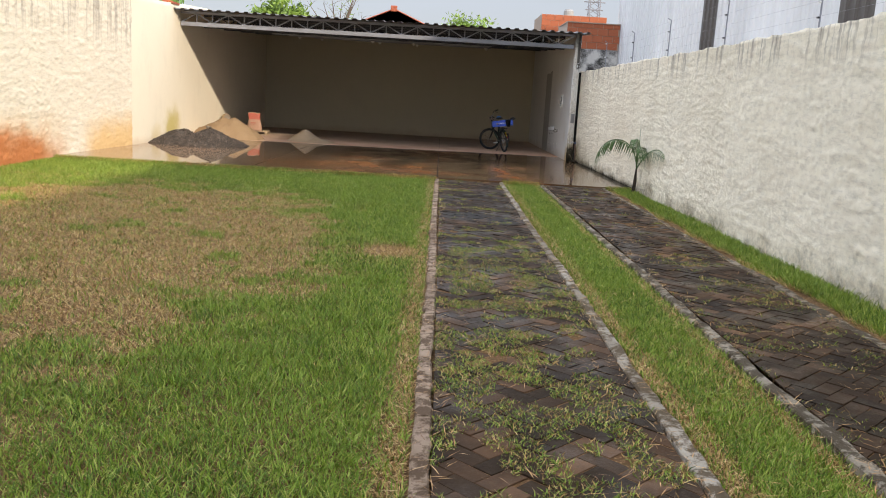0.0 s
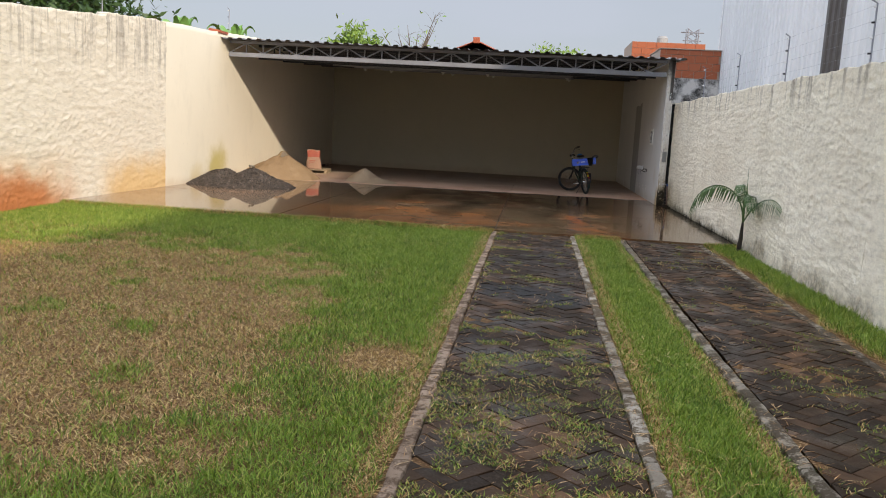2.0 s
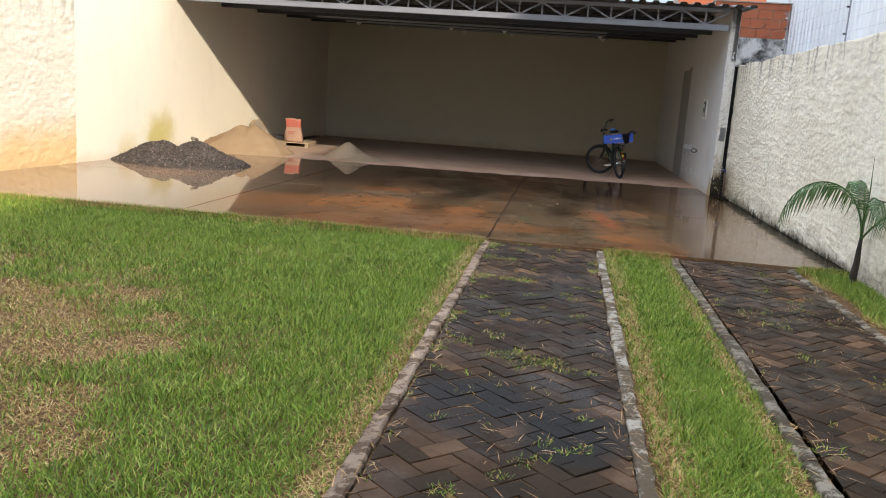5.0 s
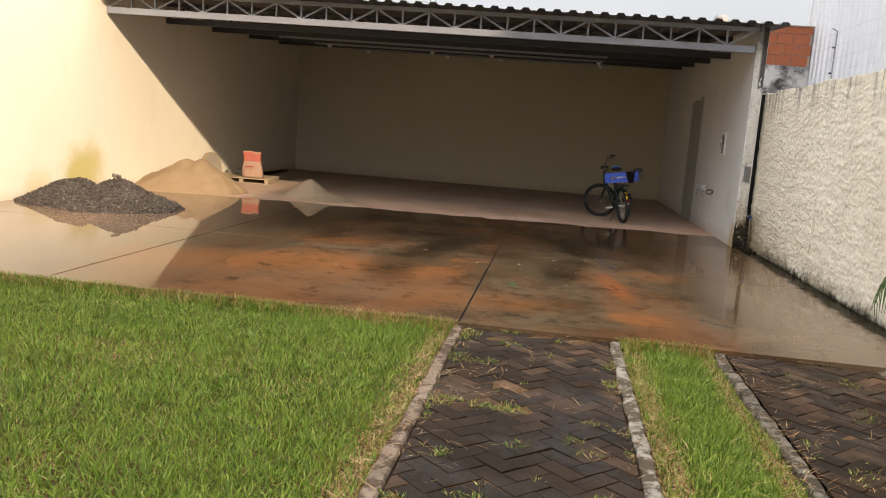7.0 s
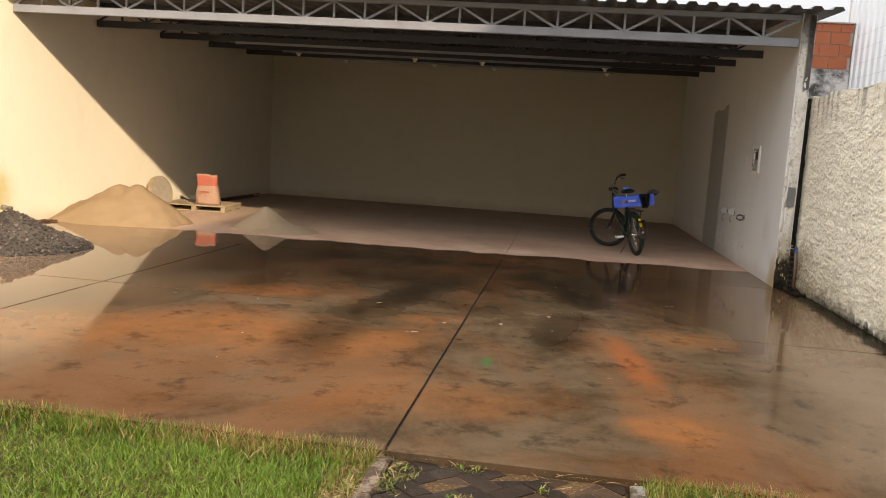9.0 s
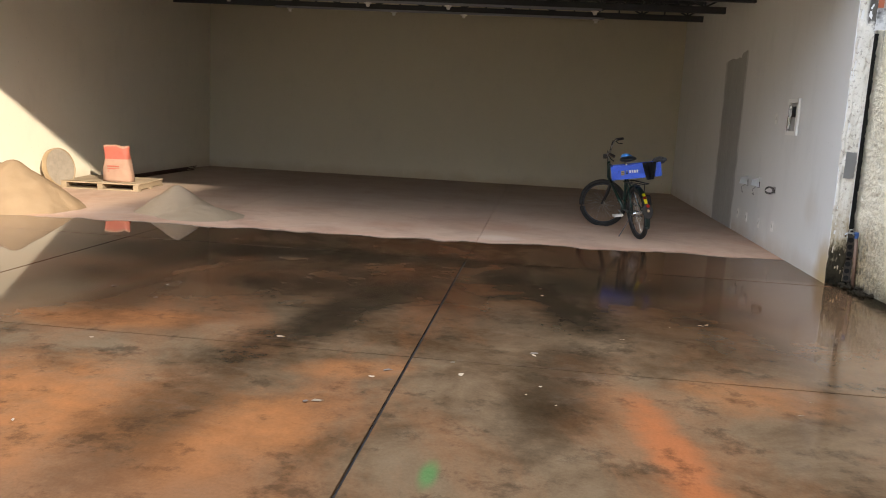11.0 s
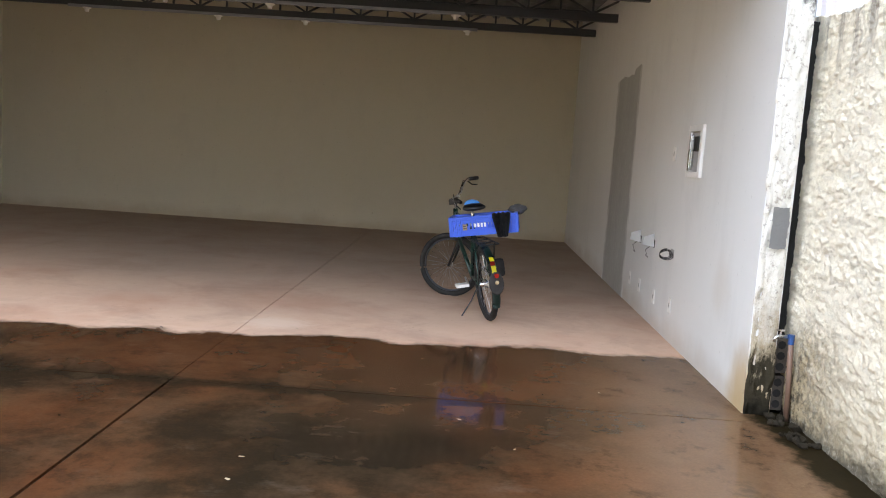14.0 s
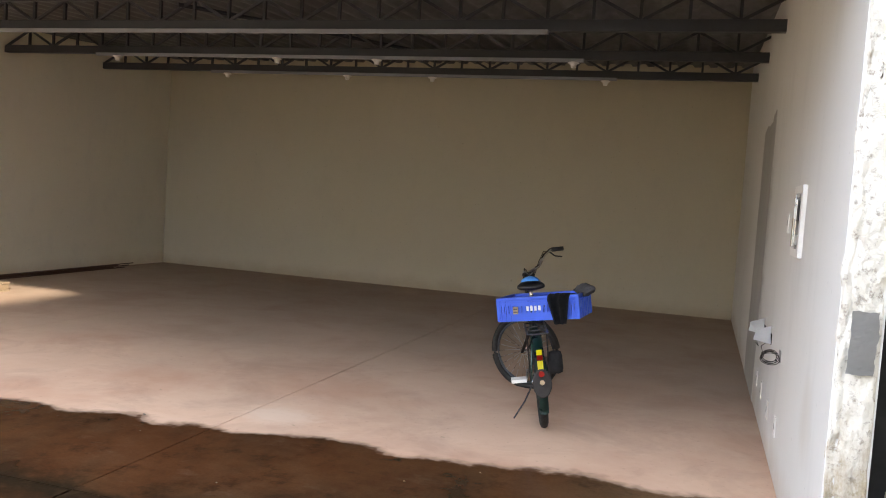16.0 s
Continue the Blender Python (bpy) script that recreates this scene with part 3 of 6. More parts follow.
def box(a, b, m=None, bevel=0.0):
    return add_box(bmesh.new(), a, b, m, bevel)


def add_tube(bm, pts, r, sides=8, cap=True, closed=False):
    """A round bar along points; r is a number or one radius a point."""
    pts = [Vector(p) for p in pts]
    rs = r if isinstance(r, (list, tuple)) else [r] * len(pts)
    rings, n = [], len(pts)
    up = Vector((0, 0, 1))
    for i, p in enumerate(pts):
        a, b = (pts[i - 1] if i or closed else p), (pts[(i + 1) % n] if i < n - 1 or closed else p)
        d = (b - a).normalized()
        side = d.cross(up)
        if side.length < 0.05:
            side = d.cross(Vector((1, 0, 0)))
        side.normalize()
        top = side.cross(d).normalized()
        rings.append([bm.verts.new(p + (side * math.cos(q) + top * math.sin(q)) * rs[i]) for q in (2 * math.pi * k / sides for k in range(sides))])
    for i in range(n if closed else n - 1):
        u, w = rings[i], rings[(i + 1) % n]
        for k in range(sides):
            bm.faces.new((u[k], u[(k + 1) % sides], w[(k + 1) % sides], w[k]))
    if cap and not closed:
        bm.faces.new(rings[0][::-1])
        bm.faces.new(rings[-1])
    return bm


def tube(pts, r, sides=8, closed=False):
    return add_tube(bmesh.new(), pts, r, sides, True, closed)


def ring_points(c, r, axis="y", n=40, a0=0.0, a1=2 * math.pi, full=True):
    out = []
    for k in range(n if full else n + 1):
        q = a0 + (a1 - a0) * k / n
        u, v = r * math.cos(q), r * math.sin(q)
        out.append(Vector(c) + Vector({"y": (u, 0, v), "x": (0, u, v), "z": (u, v, 0)}[axis]))
    return out


def lathe(profile, sides=24):
    """Turned about z: (radius, height) pairs from bottom to top."""
    bm = bmesh.new()
    rings = [[bm.verts.new((r * math.cos(2 * math.pi * k / sides), r * math.sin(2 * math.pi * k / sides), h)) for k in range(sides)] for r, h in profile]
    for a, b in zip(rings, rings[1:]):
        for k in range(sides):
            bm.faces.new((a[k], a[(k + 1) % sides], b[(k + 1) % sides], b[k]))
    bm.faces.new(rings[0][::-1])
    bm.faces.new(rings[-1])
    return bm


def array_mesh(name, co, faces, attribute=None):
    """A mesh from arrays; faces is an (n, k) array."""
    me = bpy.data.meshes.new(name)
    co, faces = np.asarray(co, np.float32), np.asarray(faces, np.int32)
    n, k = faces.shape
    me.vertices.add(len(co))
    me.vertices.foreach_set("co", co.ravel())
    me.loops.add(n * k)
    me.loops.foreach_set("vertex_index", faces.ravel())
    me.polygons.add(n)
    me.polygons.foreach_set("loop_start", np.arange(0, n * k, k, dtype=np.int32))
    me.update(calc_edges=True)
    if attribute:
        at = me.attributes.new(attribute[0], "FLOAT", "POINT")
        at.data.foreach_set("value", np.asarray(attribute[1], np.float32))
    return me


def grid_faces(nu, nv):
    i = np.arange((nu - 1) * (nv - 1))
    a = (i // (nv - 1)) * nv + i % (nv - 1)
    return np.stack([a, a + nv, a + nv + 1, a + 1], 1)


def structure(ob, label, category):
    return tagged(ob, label, category, kind="structure")


# ---- ground, slab ----
GROUND_Z = -0.06
LAWN_END = -5.98
WEST_SLOPE = 0.02


def west_x(y):
    return -8.82 - WEST_SLOPE * (8.37 - y)


def west_top(y):
    return np.interp(y, [-22, -8, -4.85, -4.75, -2.3, -0.9, 0.4, 9], [2.3, 2.47, 2.70, 2.77, 2.90, 2.95, 3.04, 3.42])


bm = bmesh.new()
bmesh.ops.create_grid(bm, x_segments=60, y_segments=60, size=400)
for v in bm.verts:
    v.co.z = GROUND_Z
structure(part("ground", bm, M_SOIL), "brown soil ground under and around the plot", "ground")

floor = structure(part("floor", box((west_x(-6) - 0.1, LAWN_END + 0.05, -0.2), (0.30, 8.5, -0.014)), M_JOINT), "stained concrete yard and garage floor, wet in front", "floor")
JX, JY = (-9.2, -5.98, -2.965, 0.30), (LAWN_END, -3.03, -0.13, 8.45)
for x0, x1 in zip(JX, JX[1:]):
    for y0, y1 in zip(JY, JY[1:]):
        g = 0.007 if y1 < 0 else 0.0025
        gy = 0.007
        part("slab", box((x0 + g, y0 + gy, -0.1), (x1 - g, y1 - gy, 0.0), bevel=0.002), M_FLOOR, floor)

# ---- walls ----
def rough_wall(name, y0, y1, face_x, top, out, amp, cell, mat, thick, seed, smooth_part=False):
    """A wall along y whose face looks towards out (+1 or -1 along x)."""
    ny, nz = int((y1 - y0) / cell), int(2.6 / cell)
    ys = np.linspace(y0, y1, ny)
    v = np.linspace(0, 1, nz)
    Y, V = np.meshgrid(ys, v, indexing="ij")
    H = np.asarray(top(ys))[:, None] * np.ones_like(V)
    Z = V * H - (1 - V) * 0.1
    if smooth_part:
        d = (fbm(Y * 0.6, Z * 0.6, 0, seed, 3) - 0.5) * 0.03
    else:
        strokes = fbm(Y * 3.2, Z * 15 + 2 * vnoise(Y * 1.5, Z * 2, 0, seed + 2), 0, seed, 5)
        flakes = fbm(Y * 60 + 4 * strokes, Z * 42, 0, seed + 9, 3)
        lumps = smooth(0.42, 0.60, fbm(Y * 22 + 4 * strokes, Z * 38 + 3 * strokes, 0, seed + 7, 4))
        d = (1.1 * strokes + 0.42 * lumps * (0.5 + strokes) + 0.35 * smooth(0.47, 0.56, flakes) * (0.4 + strokes)) * amp + (fbm(Y * 0.5, Z * 0.5, 0, seed + 4, 2) - 0.5) * 0.03
    X = np.asarray(face_x(ys))[:, None] + out * d
    Z = Z + (V > 0.995) * (fbm(Y * 4, 0 * Y, 0, seed + 5, 4) - 0.5) * (0.06 if not smooth_part else 0.03)
    front = np.stack([X, Y, Z], -1).reshape(-1, 3)
    f1 = grid_faces(ny, nz)
    backs = np.asarray(face_x(ys)) - out * thick
    bt = np.stack([backs, ys, Z[:, -1]], -1)
    bb = np.stack([backs, ys, 0 * ys - 0.1], -1)
    base = ny * nz
    i = np.arange(ny - 1)
    ftop = i * nz + nz - 1
    f2 = np.stack([ftop, ftop + nz, base + i + 1, base + i], 1)
    f3 = np.stack([base + i, base + i + 1, base + ny + i + 1, base + ny + i], 1)
    f4 = np.array([[0, nz - 1, base, base + ny], [(ny - 1) * nz, (ny - 1) * nz + nz - 1, base + ny - 1, base + 2 * ny - 1]])
    me = array_mesh(name, np.concatenate([front, bt, bb]), np.concatenate([f1, f2, f3, f4]))
    return link(name, me, mat, smooth_faces=True)


structure(rough_wall("wall_west", -21.0, -2.85, west_x, west_top, 1, 0.016, 0.021, M_WEST, 0.16, 3), "cream roughcast boundary wall with rust-red stains", "wall")
structure(rough_wall("wall_west_plastered", -2.846, 8.40, lambda y: west_x(y) + 0.012, west_top, 1, 0.01, 0.08, M_WEST_SMOOTH, 0.17, 5, True), "smooth cream plastered boundary wall", "wall")
for nm, ya, yb, cell in (("wall_east_1", -21.0, -9.95, 0.026), ("wall_east_2", -10.0, -4.96, 0.017), ("wall_east_3", -5.0, -2.56, 0.013), ("wall_east_4", -2.6, 0.4, 0.0075), ("wall_east_5", 0.4, 8.6, 0.08)):
    structure(rough_wall(nm, ya, yb, lambda y: 0.225 + 0 * y, lambda y: 2.04 + 0 * y, -1, 0.011, cell, M_EAST, 0.15, 11), "off-white roughcast boundary wall, mouldy at its foot", "wall")
bm = box((-9.4, 8.41, -0.1), (0.16, 8.56, 3.40))
structure(part("wall_north", bm, M_BACK), "plain beige plastered back wall of the garage", "wall")
structure(part("wall_south", box((-9.6, -21.3, -0.1), (0.6, -21.1, 2.1)), M_EAST), "plain wall closing the plot to the street", "wall")

# garage side wall with a rough broken end
bm = bmesh.new()
prof = [bm.verts.new((x, y, z)) for x, y, z in ((0, 0.012, -0.1), (0.14, 0.012, -0.1), (0.14, 0.012, 2.93), (0, 0.012, 2.93), (0, 8.41, -0.1), (0.14, 8.41, -0.1), (0.14, 8.41, 3.33), (0, 8.41, 3.33))]
for q in ((0, 1, 2, 3), (7, 6, 5, 4), (0, 3, 7, 4), (1, 5, 6, 2), (3, 2, 6, 7), (0, 4, 5, 1)):
    bm.faces.new([prof[i] for i in q])
wall_side = structure(part("wall_garage_side", bm, M_RIGHT), "whitish unfinished plastered side wall of the garage", "wall")
nx, nz = 26, 300
U, Vv = np.meshgrid(np.linspace(0, 1, nx), np.linspace(0, 1, nz), indexing="ij")
Zp = Vv * 2.93 - 0.02
lip = 0.012 * (fbm(Zp * 9, 0 * Zp, 0, 31, 3) - 0.5) * 2
Xp = 0.002 + U * (0.137 + 0.02 * (fbm(Zp * 5, 3 + 0 * Zp, 0, 33, 3) - 0.5)) + (U < 0.4) * lip
groove = np.exp(-((U - 0.22 - 0.2 * (fbm(Zp * 2.2, 9 + 0 * Zp, 0, 37, 3) - 0.5)) / 0.05) ** 2)
Yp = 0.010 - 0.026 * fbm(Xp * 30, Zp * 14, 0, 35, 5) + 0.006 * groove + 0.010 * smooth(0.5, 0.6, fbm(Xp * 14, Zp * 7, 0, 43, 4))
Yp[0, :] = Yp[-1, :] = 0.02
me = array_mesh("end_face", np.stack([Xp, Yp, Zp], -1).reshape(-1, 3), grid_faces(nx, nz))
link("end_face", me, M_PILLAR, wall_side, "rough white broken wall edge, black with mould at the foot", True)
bm = bmesh.new()
pr, pc = 24, 8
pg = [[bm.verts.new((0.028 + 0.012 * float(fbm(i * 0.35, 4.0, 0, 141, 3)) + (0.076 + 0.012 * float(fbm(i * 0.35, 9.0, 0, 143, 3))) * j / pc, -0.017 - 0.004 * float(fbm(i * 0.7, j * 0.7, 0, 145, 3)), 0.87 + 0.21 * i / pr + 0.012 * float(fbm(j * 0.6, i // pr, 0, 147, 3)))) for j in range(pc + 1)] for i in range(pr + 1)]
for i in range(pr):
    for j in range(pc):
        bm.faces.new((pg[i][j], pg[i][j + 1], pg[i + 1][j + 1], pg[i + 1][j]))
bmesh.ops.solidify(bm, geom=bm.faces[:], thickness=-0.02)
part("cement_patch", bm, M_CEMENT, wall_side, "grey cement patch")
# cement-filled former doorway with ragged edges
rows = 46
bm = bmesh.new()
left, right = [], []
for i in range(rows + 1):
    z = 2.08 * i / rows
    w = 0.11 * (float(fbm(z * 9, 1.0, 0, 51, 4)) - 0.5)
    w2 = 0.11 * (float(fbm(z * 9, 9.0, 0, 53, 4)) - 0.5)
    left.append(bm.verts.new((-0.005, 3.47 + w, z + 0.002)))
    right.append(bm.verts.new((-0.005, 4.74 + w2, z + 0.002)))
for a, b, c, d in zip(left, left[1:], right[1:], right):
    bm.faces.new((a, b, c, d))
teeth = 26
tops = [bm.verts.new((-0.005, 3.47 + 1.27 * i / teeth, 2.09 + 0.06 * float(fbm(i * 0.5, 2.0, 0, 55, 3)) + 0.05 * (i < 8))) for i in range(teeth + 1)]
bm.faces.new([left[-1]] + tops + [right[-1]])
part("doorway_fill", bm, M_FILL, wall_side, "grey cement filling of a former doorway")

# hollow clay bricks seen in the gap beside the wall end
# added block whose near-black colour stands for the shade in the gap
structure(part("gap_filling", box((0.142, 0.12, -0.1), (0.225, 0.3, 2.03)), M_RECESS_SHADE), "near-black block painted as the shade between the two walls", "wall")
for i in range(2):
    z0 = 0.02 + i * 0.2
    ob = empty("hollow_brick", pose(0.143, 0.04, z0), "dark hollow clay brick in the wall gap", "brick", "bricks in the gap")
    part("shell", box((0.0, 0.0, 0.0), (0.07, 0.07, 0.185), bevel=0.006), M_GRAVEL, ob)
    for h in range(3):
        # solid plugs, the holes' shade put into their colour
        bm = tube([(0.035, -0.002, 0.035 + h * 0.058), (0.035, 0.03, 0.035 + h * 0.058)], 0.022, 8)
        part("hole", bm, M_RECESS_SHADE, ob)

# ---- garage roof ----
def roof_z(y):
    return 2.875 + 0.049 * y


xs, ys = [], np.linspace(-0.45, 8.62, 8)
px = -9.12
while px < 0.24:
    xs += [(px, 0.0), (px + 0.07, 0.0), (px + 0.095, 0.032), (px + 0.165, 0.032), (px + 0.19, 0.0)]
    px += 0.2
xa = np.array(xs)
X = xa[:, 0][:, None] * np.ones(len(ys))
Z = xa[:, 1][:, None] + roof_z(ys)[None, :]
Yr = np.ones(len(xa))[:, None] * ys[None, :]
top_co = np.stack([X, Yr, Z], -1).reshape(-1, 3)
low_co = top_co - np.array([0, 0, 0.004])
gf = grid_faces(len(xa), len(ys))
me = array_mesh("roof", np.concatenate([top_co, low_co]), np.concatenate([gf, gf[:, ::-1] + len(top_co)]))
structure(link("roof", me, M_ROOF), "ribbed galvanised sheet roof of the garage", "roof")

TRUSS_Y = (0.0, 1.72, 3.45, 5.18, 6.88)
BAYS, SPAN = 25, 8.93


def c_profile(length, h, w, t, m=None):
    """An open channel bar along x, open below."""
    bm = bmesh.new()
    add_box(bm, (0, -w / 2, 0), (length, -w / 2 + t, h))
    add_box(bm, (0, w / 2 - t, 0), (length, w / 2, h))
    add_box(bm, (0, -w / 2 + t, h - t), (length, w / 2 - t, h))
    return bm


def build_truss(mat):
    t = empty("roof_truss", pose(0, 0, 0), "grey painted steel lattice roof truss", "truss", "roof trusses")
    part("bottom_chord", box((0, -0.035, 0), (SPAN, 0.035, 0.09), bevel=0.006), mat, t)
    part("top_chord", box((0, -0.035, 0.27), (SPAN, 0.035, 0.325), bevel=0.006), mat, t)
    step = SPAN / BAYS
    bm = box((-0.012, -0.014, 0.09), (0.012, 0.014, 0.27))
    post_me = bpy.data.meshes.new("web_post")
    bm.to_mesh(post_me), bm.free()
    ln = math.hypot(step - 0.03, 0.18)
    bm = box((-ln / 2, -0.012, -0.012), (ln / 2, 0.012, 0.012))
    brace_me = bpy.data.meshes.new("web_brace")
    bm.to_mesh(brace_me), bm.free()
    ang = math.degrees(math.atan2(0.18, step - 0.03))
    for i in range(1, BAYS):
        ob = link("web_post", post_me, mat, t)
        ob.matrix_basis = pose(i * step, 0, 0)
    for i in range(BAYS):
        ob = link("web_brace", brace_me, mat, t)
        ob.matrix_basis = pose((i + 0.5) * step, 0, 0.18, 0, (ang if i % 2 else -ang), 0)
    return t


def truss_m(y):
    return pose(west_x(y) + 0.03, y, 2.54 + 0.049 * y)


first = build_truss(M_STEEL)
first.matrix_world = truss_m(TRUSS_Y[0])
# inner trusses take the darkened copy, roof shade put into their paint
inner = build_truss(M_STEEL_SHADED_DARK)
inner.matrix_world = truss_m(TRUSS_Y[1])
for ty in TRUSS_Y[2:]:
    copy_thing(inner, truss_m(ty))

# wiring rails and lamp holders below the trusses
def lamp_holder(m):
    ob = empty("lamp_holder", m, "white round lamp holder without bulb on a rail", "lamp holder", "lamp holders")
    part("base", lathe([(0.05, -0.012), (0.055, -0.006), (0.055, 0.0)]), M_WHITE, ob, smooth_faces=False)
    part("socket", lathe([(0.02, -0.055), (0.026, -0.05), (0.028, -0.03), (0.04, -0.012)]), M_WHITE, ob)
    return ob


for ty, x0, x1, lamps in ((3.45, -7.6, -1.72, ()), (5.18, -7.45, -1.69, (-7.15, -5.05, -3.87, -1.79)), (6.88, -7.0, -1.55, (-6.75, -4.98, -3.82, -1.68))):
    zr = 2.54 + 0.049 * ty
    rail = empty("wiring_rail", pose(x0, ty - 0.055, zr - 0.03), "light grey steel wiring rail under a truss", "rail", "wiring rails")
    part("channel", box((0, -0.02, 0), (x1 - x0, 0.019, 0.035), bevel=0.004), M_STEEL, rail)
    for lx in lamps:
        lamp_holder(pose(lx, ty - 0.055, zr - 0.031))
brace = part("roof_brace", tube([(-5.1, 3.4, 2.93), (-4.3, 5.2, 3.02), (-3.55, 7.0, 3.1)], 0.022, 6), M_STEEL_SHADED_DARK)
tagged(brace, "dark steel brace running between roof trusses", "brace")

# ---- driveway tracks: kerbs ----
def kerb(name, x, wobble, mat, label):
    k = structure(new(name), label, "kerb")
    y = -19.9
    i = 0
    rnd = random.Random(int(-x * 100))
    while y < LAWN_END - 0.05:
        ln = min(rnd.uniform(0.55, 0.95), LAWN_END - y)
        bm = bmesh.new()
        n = max(6, int(ln / 0.03))
        rows_ = []
        for j in range(n + 1):
            yy = y + 0.006 + (ln - 0.012) * j / n
            cx = x(yy) if callable(x) else x
            cx += 0.4 * wobble * (float(vnoise(yy * 0.8, 3.0, 0, 61)) - 0.5)
            wl_ = 0.034 + 0.026 * (float(fbm(yy * 9, 1.0, 0, 62)) - 0.5)
            wr_ = 0.034 + 0.026 * (float(fbm(yy * 9, 5.0, 0, 63)) - 0.5)
            zt = -0.024 + 0.03 * (float(fbm(yy * 3, 8.0, 0, 64, 3)) - 0.5)
            rows_.append([bm.verts.new(c) for c in ((cx - wl_, yy, -0.12), (cx - wl_, yy, zt - 0.008), (cx - wl_ + 0.008, yy, zt), (cx + wr_ - 0.008, yy, zt + 0.003), (cx + wr_, yy, zt - 0.008), (cx + wr_, yy, -0.12))])
        for a, b in zip(rows_, rows_[1:]):
            for q in range(5):
                bm.faces.new((a[q], a[q + 1], b[q + 1], b[q]))
        bm.faces.new(rows_[0][::-1]), bm.faces.new(rows_[-1])
        part("kerb_stone", bm, mat, k)
        y += ln
        i += 1
    return k


KX = (-2.965, -1.935, -1.275, -0.275)
kerb("kerb_1", KX[0], 0.05, M_KERB_RED, "soil-stained narrow concrete kerb beside the lawn")
kerb("kerb_2", KX[1], 0.04, M_KERB, "worn whitish narrow concrete kerb")
kerb("kerb_3", KX[2], 0.05, M_KERB_DULL, "worn grey narrow concrete kerb")
kerb("kerb_4", KX[3], 0.04, M_KERB_DULL, "grey-brown narrow concrete kerb beside the wall strip")

# ---- things in the garage ----
def bicycle():
    R, WB = 0.285, 1.06
    b = empty("bicycle", pose(-1.285, 1.97, 0, 0, 0, 104.0) @ pose(0, 0, 0, -9.0, 0, 0), "dark green city bicycle on its kickstand, front wheel turned", "bicycle")

    def wheel(name, m):
        w = part(name, tube(ring_points((0, 0, 0), R - 0.025, "y", 56), 0.025, 8, True), M_RUBBER, b, "black tyre", True)
        w.matrix_basis = m
        part("rim", tube(ring_points((0, 0, 0), R - 0.055, "y", 48), 0.009, 6, True), M_STEEL_SHADED_DARK, w, smooth_faces=True)
        for k in range(28):
            q = 2 * math.pi * k / 28
            s = 0.018 if k % 2 else -0.018
            part("spoke", tube([(0.018 * math.cos(q + 0.6), s, 0.018 * math.sin(q + 0.6)), ((R - 0.05) * math.cos(q), 0, (R - 0.05) * math.sin(q))], 0.0013, 4), M_CHROME, w)
        part("hub", tube([(0, -0.05, 0), (0, -0.02, 0), (0, 0.02, 0), (0, 0.05, 0)], [0.012, 0.02, 0.02, 0.012], 10), M_CHROME, w)
        return w

    wheel("rear_wheel", pose(0, 0, R))
    turn = pose(WB - 0.06, 0, 0) @ pose(0, 0, 0, 0, 0, 60) @ pose(-(WB - 0.06), 0, 0)
    wheel("front_wheel", turn @ pose(WB, 0, R))
    bb, seat, head, headlow = Vector((0.43, 0, 0.27)), Vector((0.27, 0, 0.70)), Vector((0.86, 0, 0.76)), Vector((0.90, 0, 0.60))
    part("frame", add_tube(add_tube(add_tube(add_tube(tube([bb, seat], 0.017), [seat - Vector((0, 0, 0.06)), head], 0.016), [bb, headlow], 0.018), [head + Vector((-0.01, 0, 0.03)), headlow], 0.02), [bb, (0.0, 0.055, R)], 0.010), M_FRAME, b, smooth_faces=True)
    part("chain_stay", tube([bb, (0.0, -0.055, R)], 0.010), M_FRAME, b, smooth_faces=True)
    for s in (-1, 1):
        part("seat_stay", tube([seat - Vector((0, 0, 0.05)), (0, s * 0.055, R)], 0.009), M_FRAME, b, smooth_faces=True)
    bm = bmesh.new()
    for s in (-1, 1):
        add_tube(bm, [turn @ Vector((0.91, s * 0.02, 0.60)), turn @ Vector((0.93, s * 0.05, 0.54)), turn @ Vector((1.0, s * 0.055, 0.40)), turn @ Vector((WB, s * 0.055, R))], 0.012)
    part("fork", bm, M_BLACK, b, smooth_faces=True)
    part("stem", tube([(0.855, 0, 0.76), (0.845, 0, 0.86), turn @ Vector((0.93, 0, 0.88))], 0.013), M_CHROME, b, smooth_faces=True)
    bars = []
    for s in (-1, 1):
        bars = [turn @ Vector(p) for p in ((0.95, 0, 0.88), (0.94, s * 0.10, 0.885 - s * 0.02), (0.925, s * 0.16, 0.93 - s * 0.045), (0.90, s * 0.22, 0.945 - s * 0.065), (0.835, s * 0.28, 0.935 - s * 0.075))]
        hb = part("handlebar", tube(bars, 0.011), M_CHROME, b, smooth_faces=True)
        part("grip", tube([bars[3].lerp(bars[4], 0.15), bars[4] + (bars[4] - bars[3]) * 0.15], 0.017, 10), M_BLACK, hb, smooth_faces=True)
        lv = [bars[3] + Vector((0, 0, -0.02)), bars[3].lerp(bars[4], 0.4) + Vector((0, 0, -0.05)), bars[4] + Vector((0, 0, -0.06))]
        part("brake_lever", tube(lv, 0.006, 6), M_BLACK, hb)
        part("brake_cable", tube([lv[0], bars[2] + Vector((0, 0, 0.03)), bars[1] + Vector((0, 0, 0.03)), turn @ Vector((0.97, 0, 0.76))], 0.003, 5), M_BLACK, hb)
    part("lamp_bracket", box((-0.03, -0.04, -0.025), (0.03, 0.04, 0.025), turn @ pose(0.98, 0, 0.84), 0.008), M_BLACK, b)
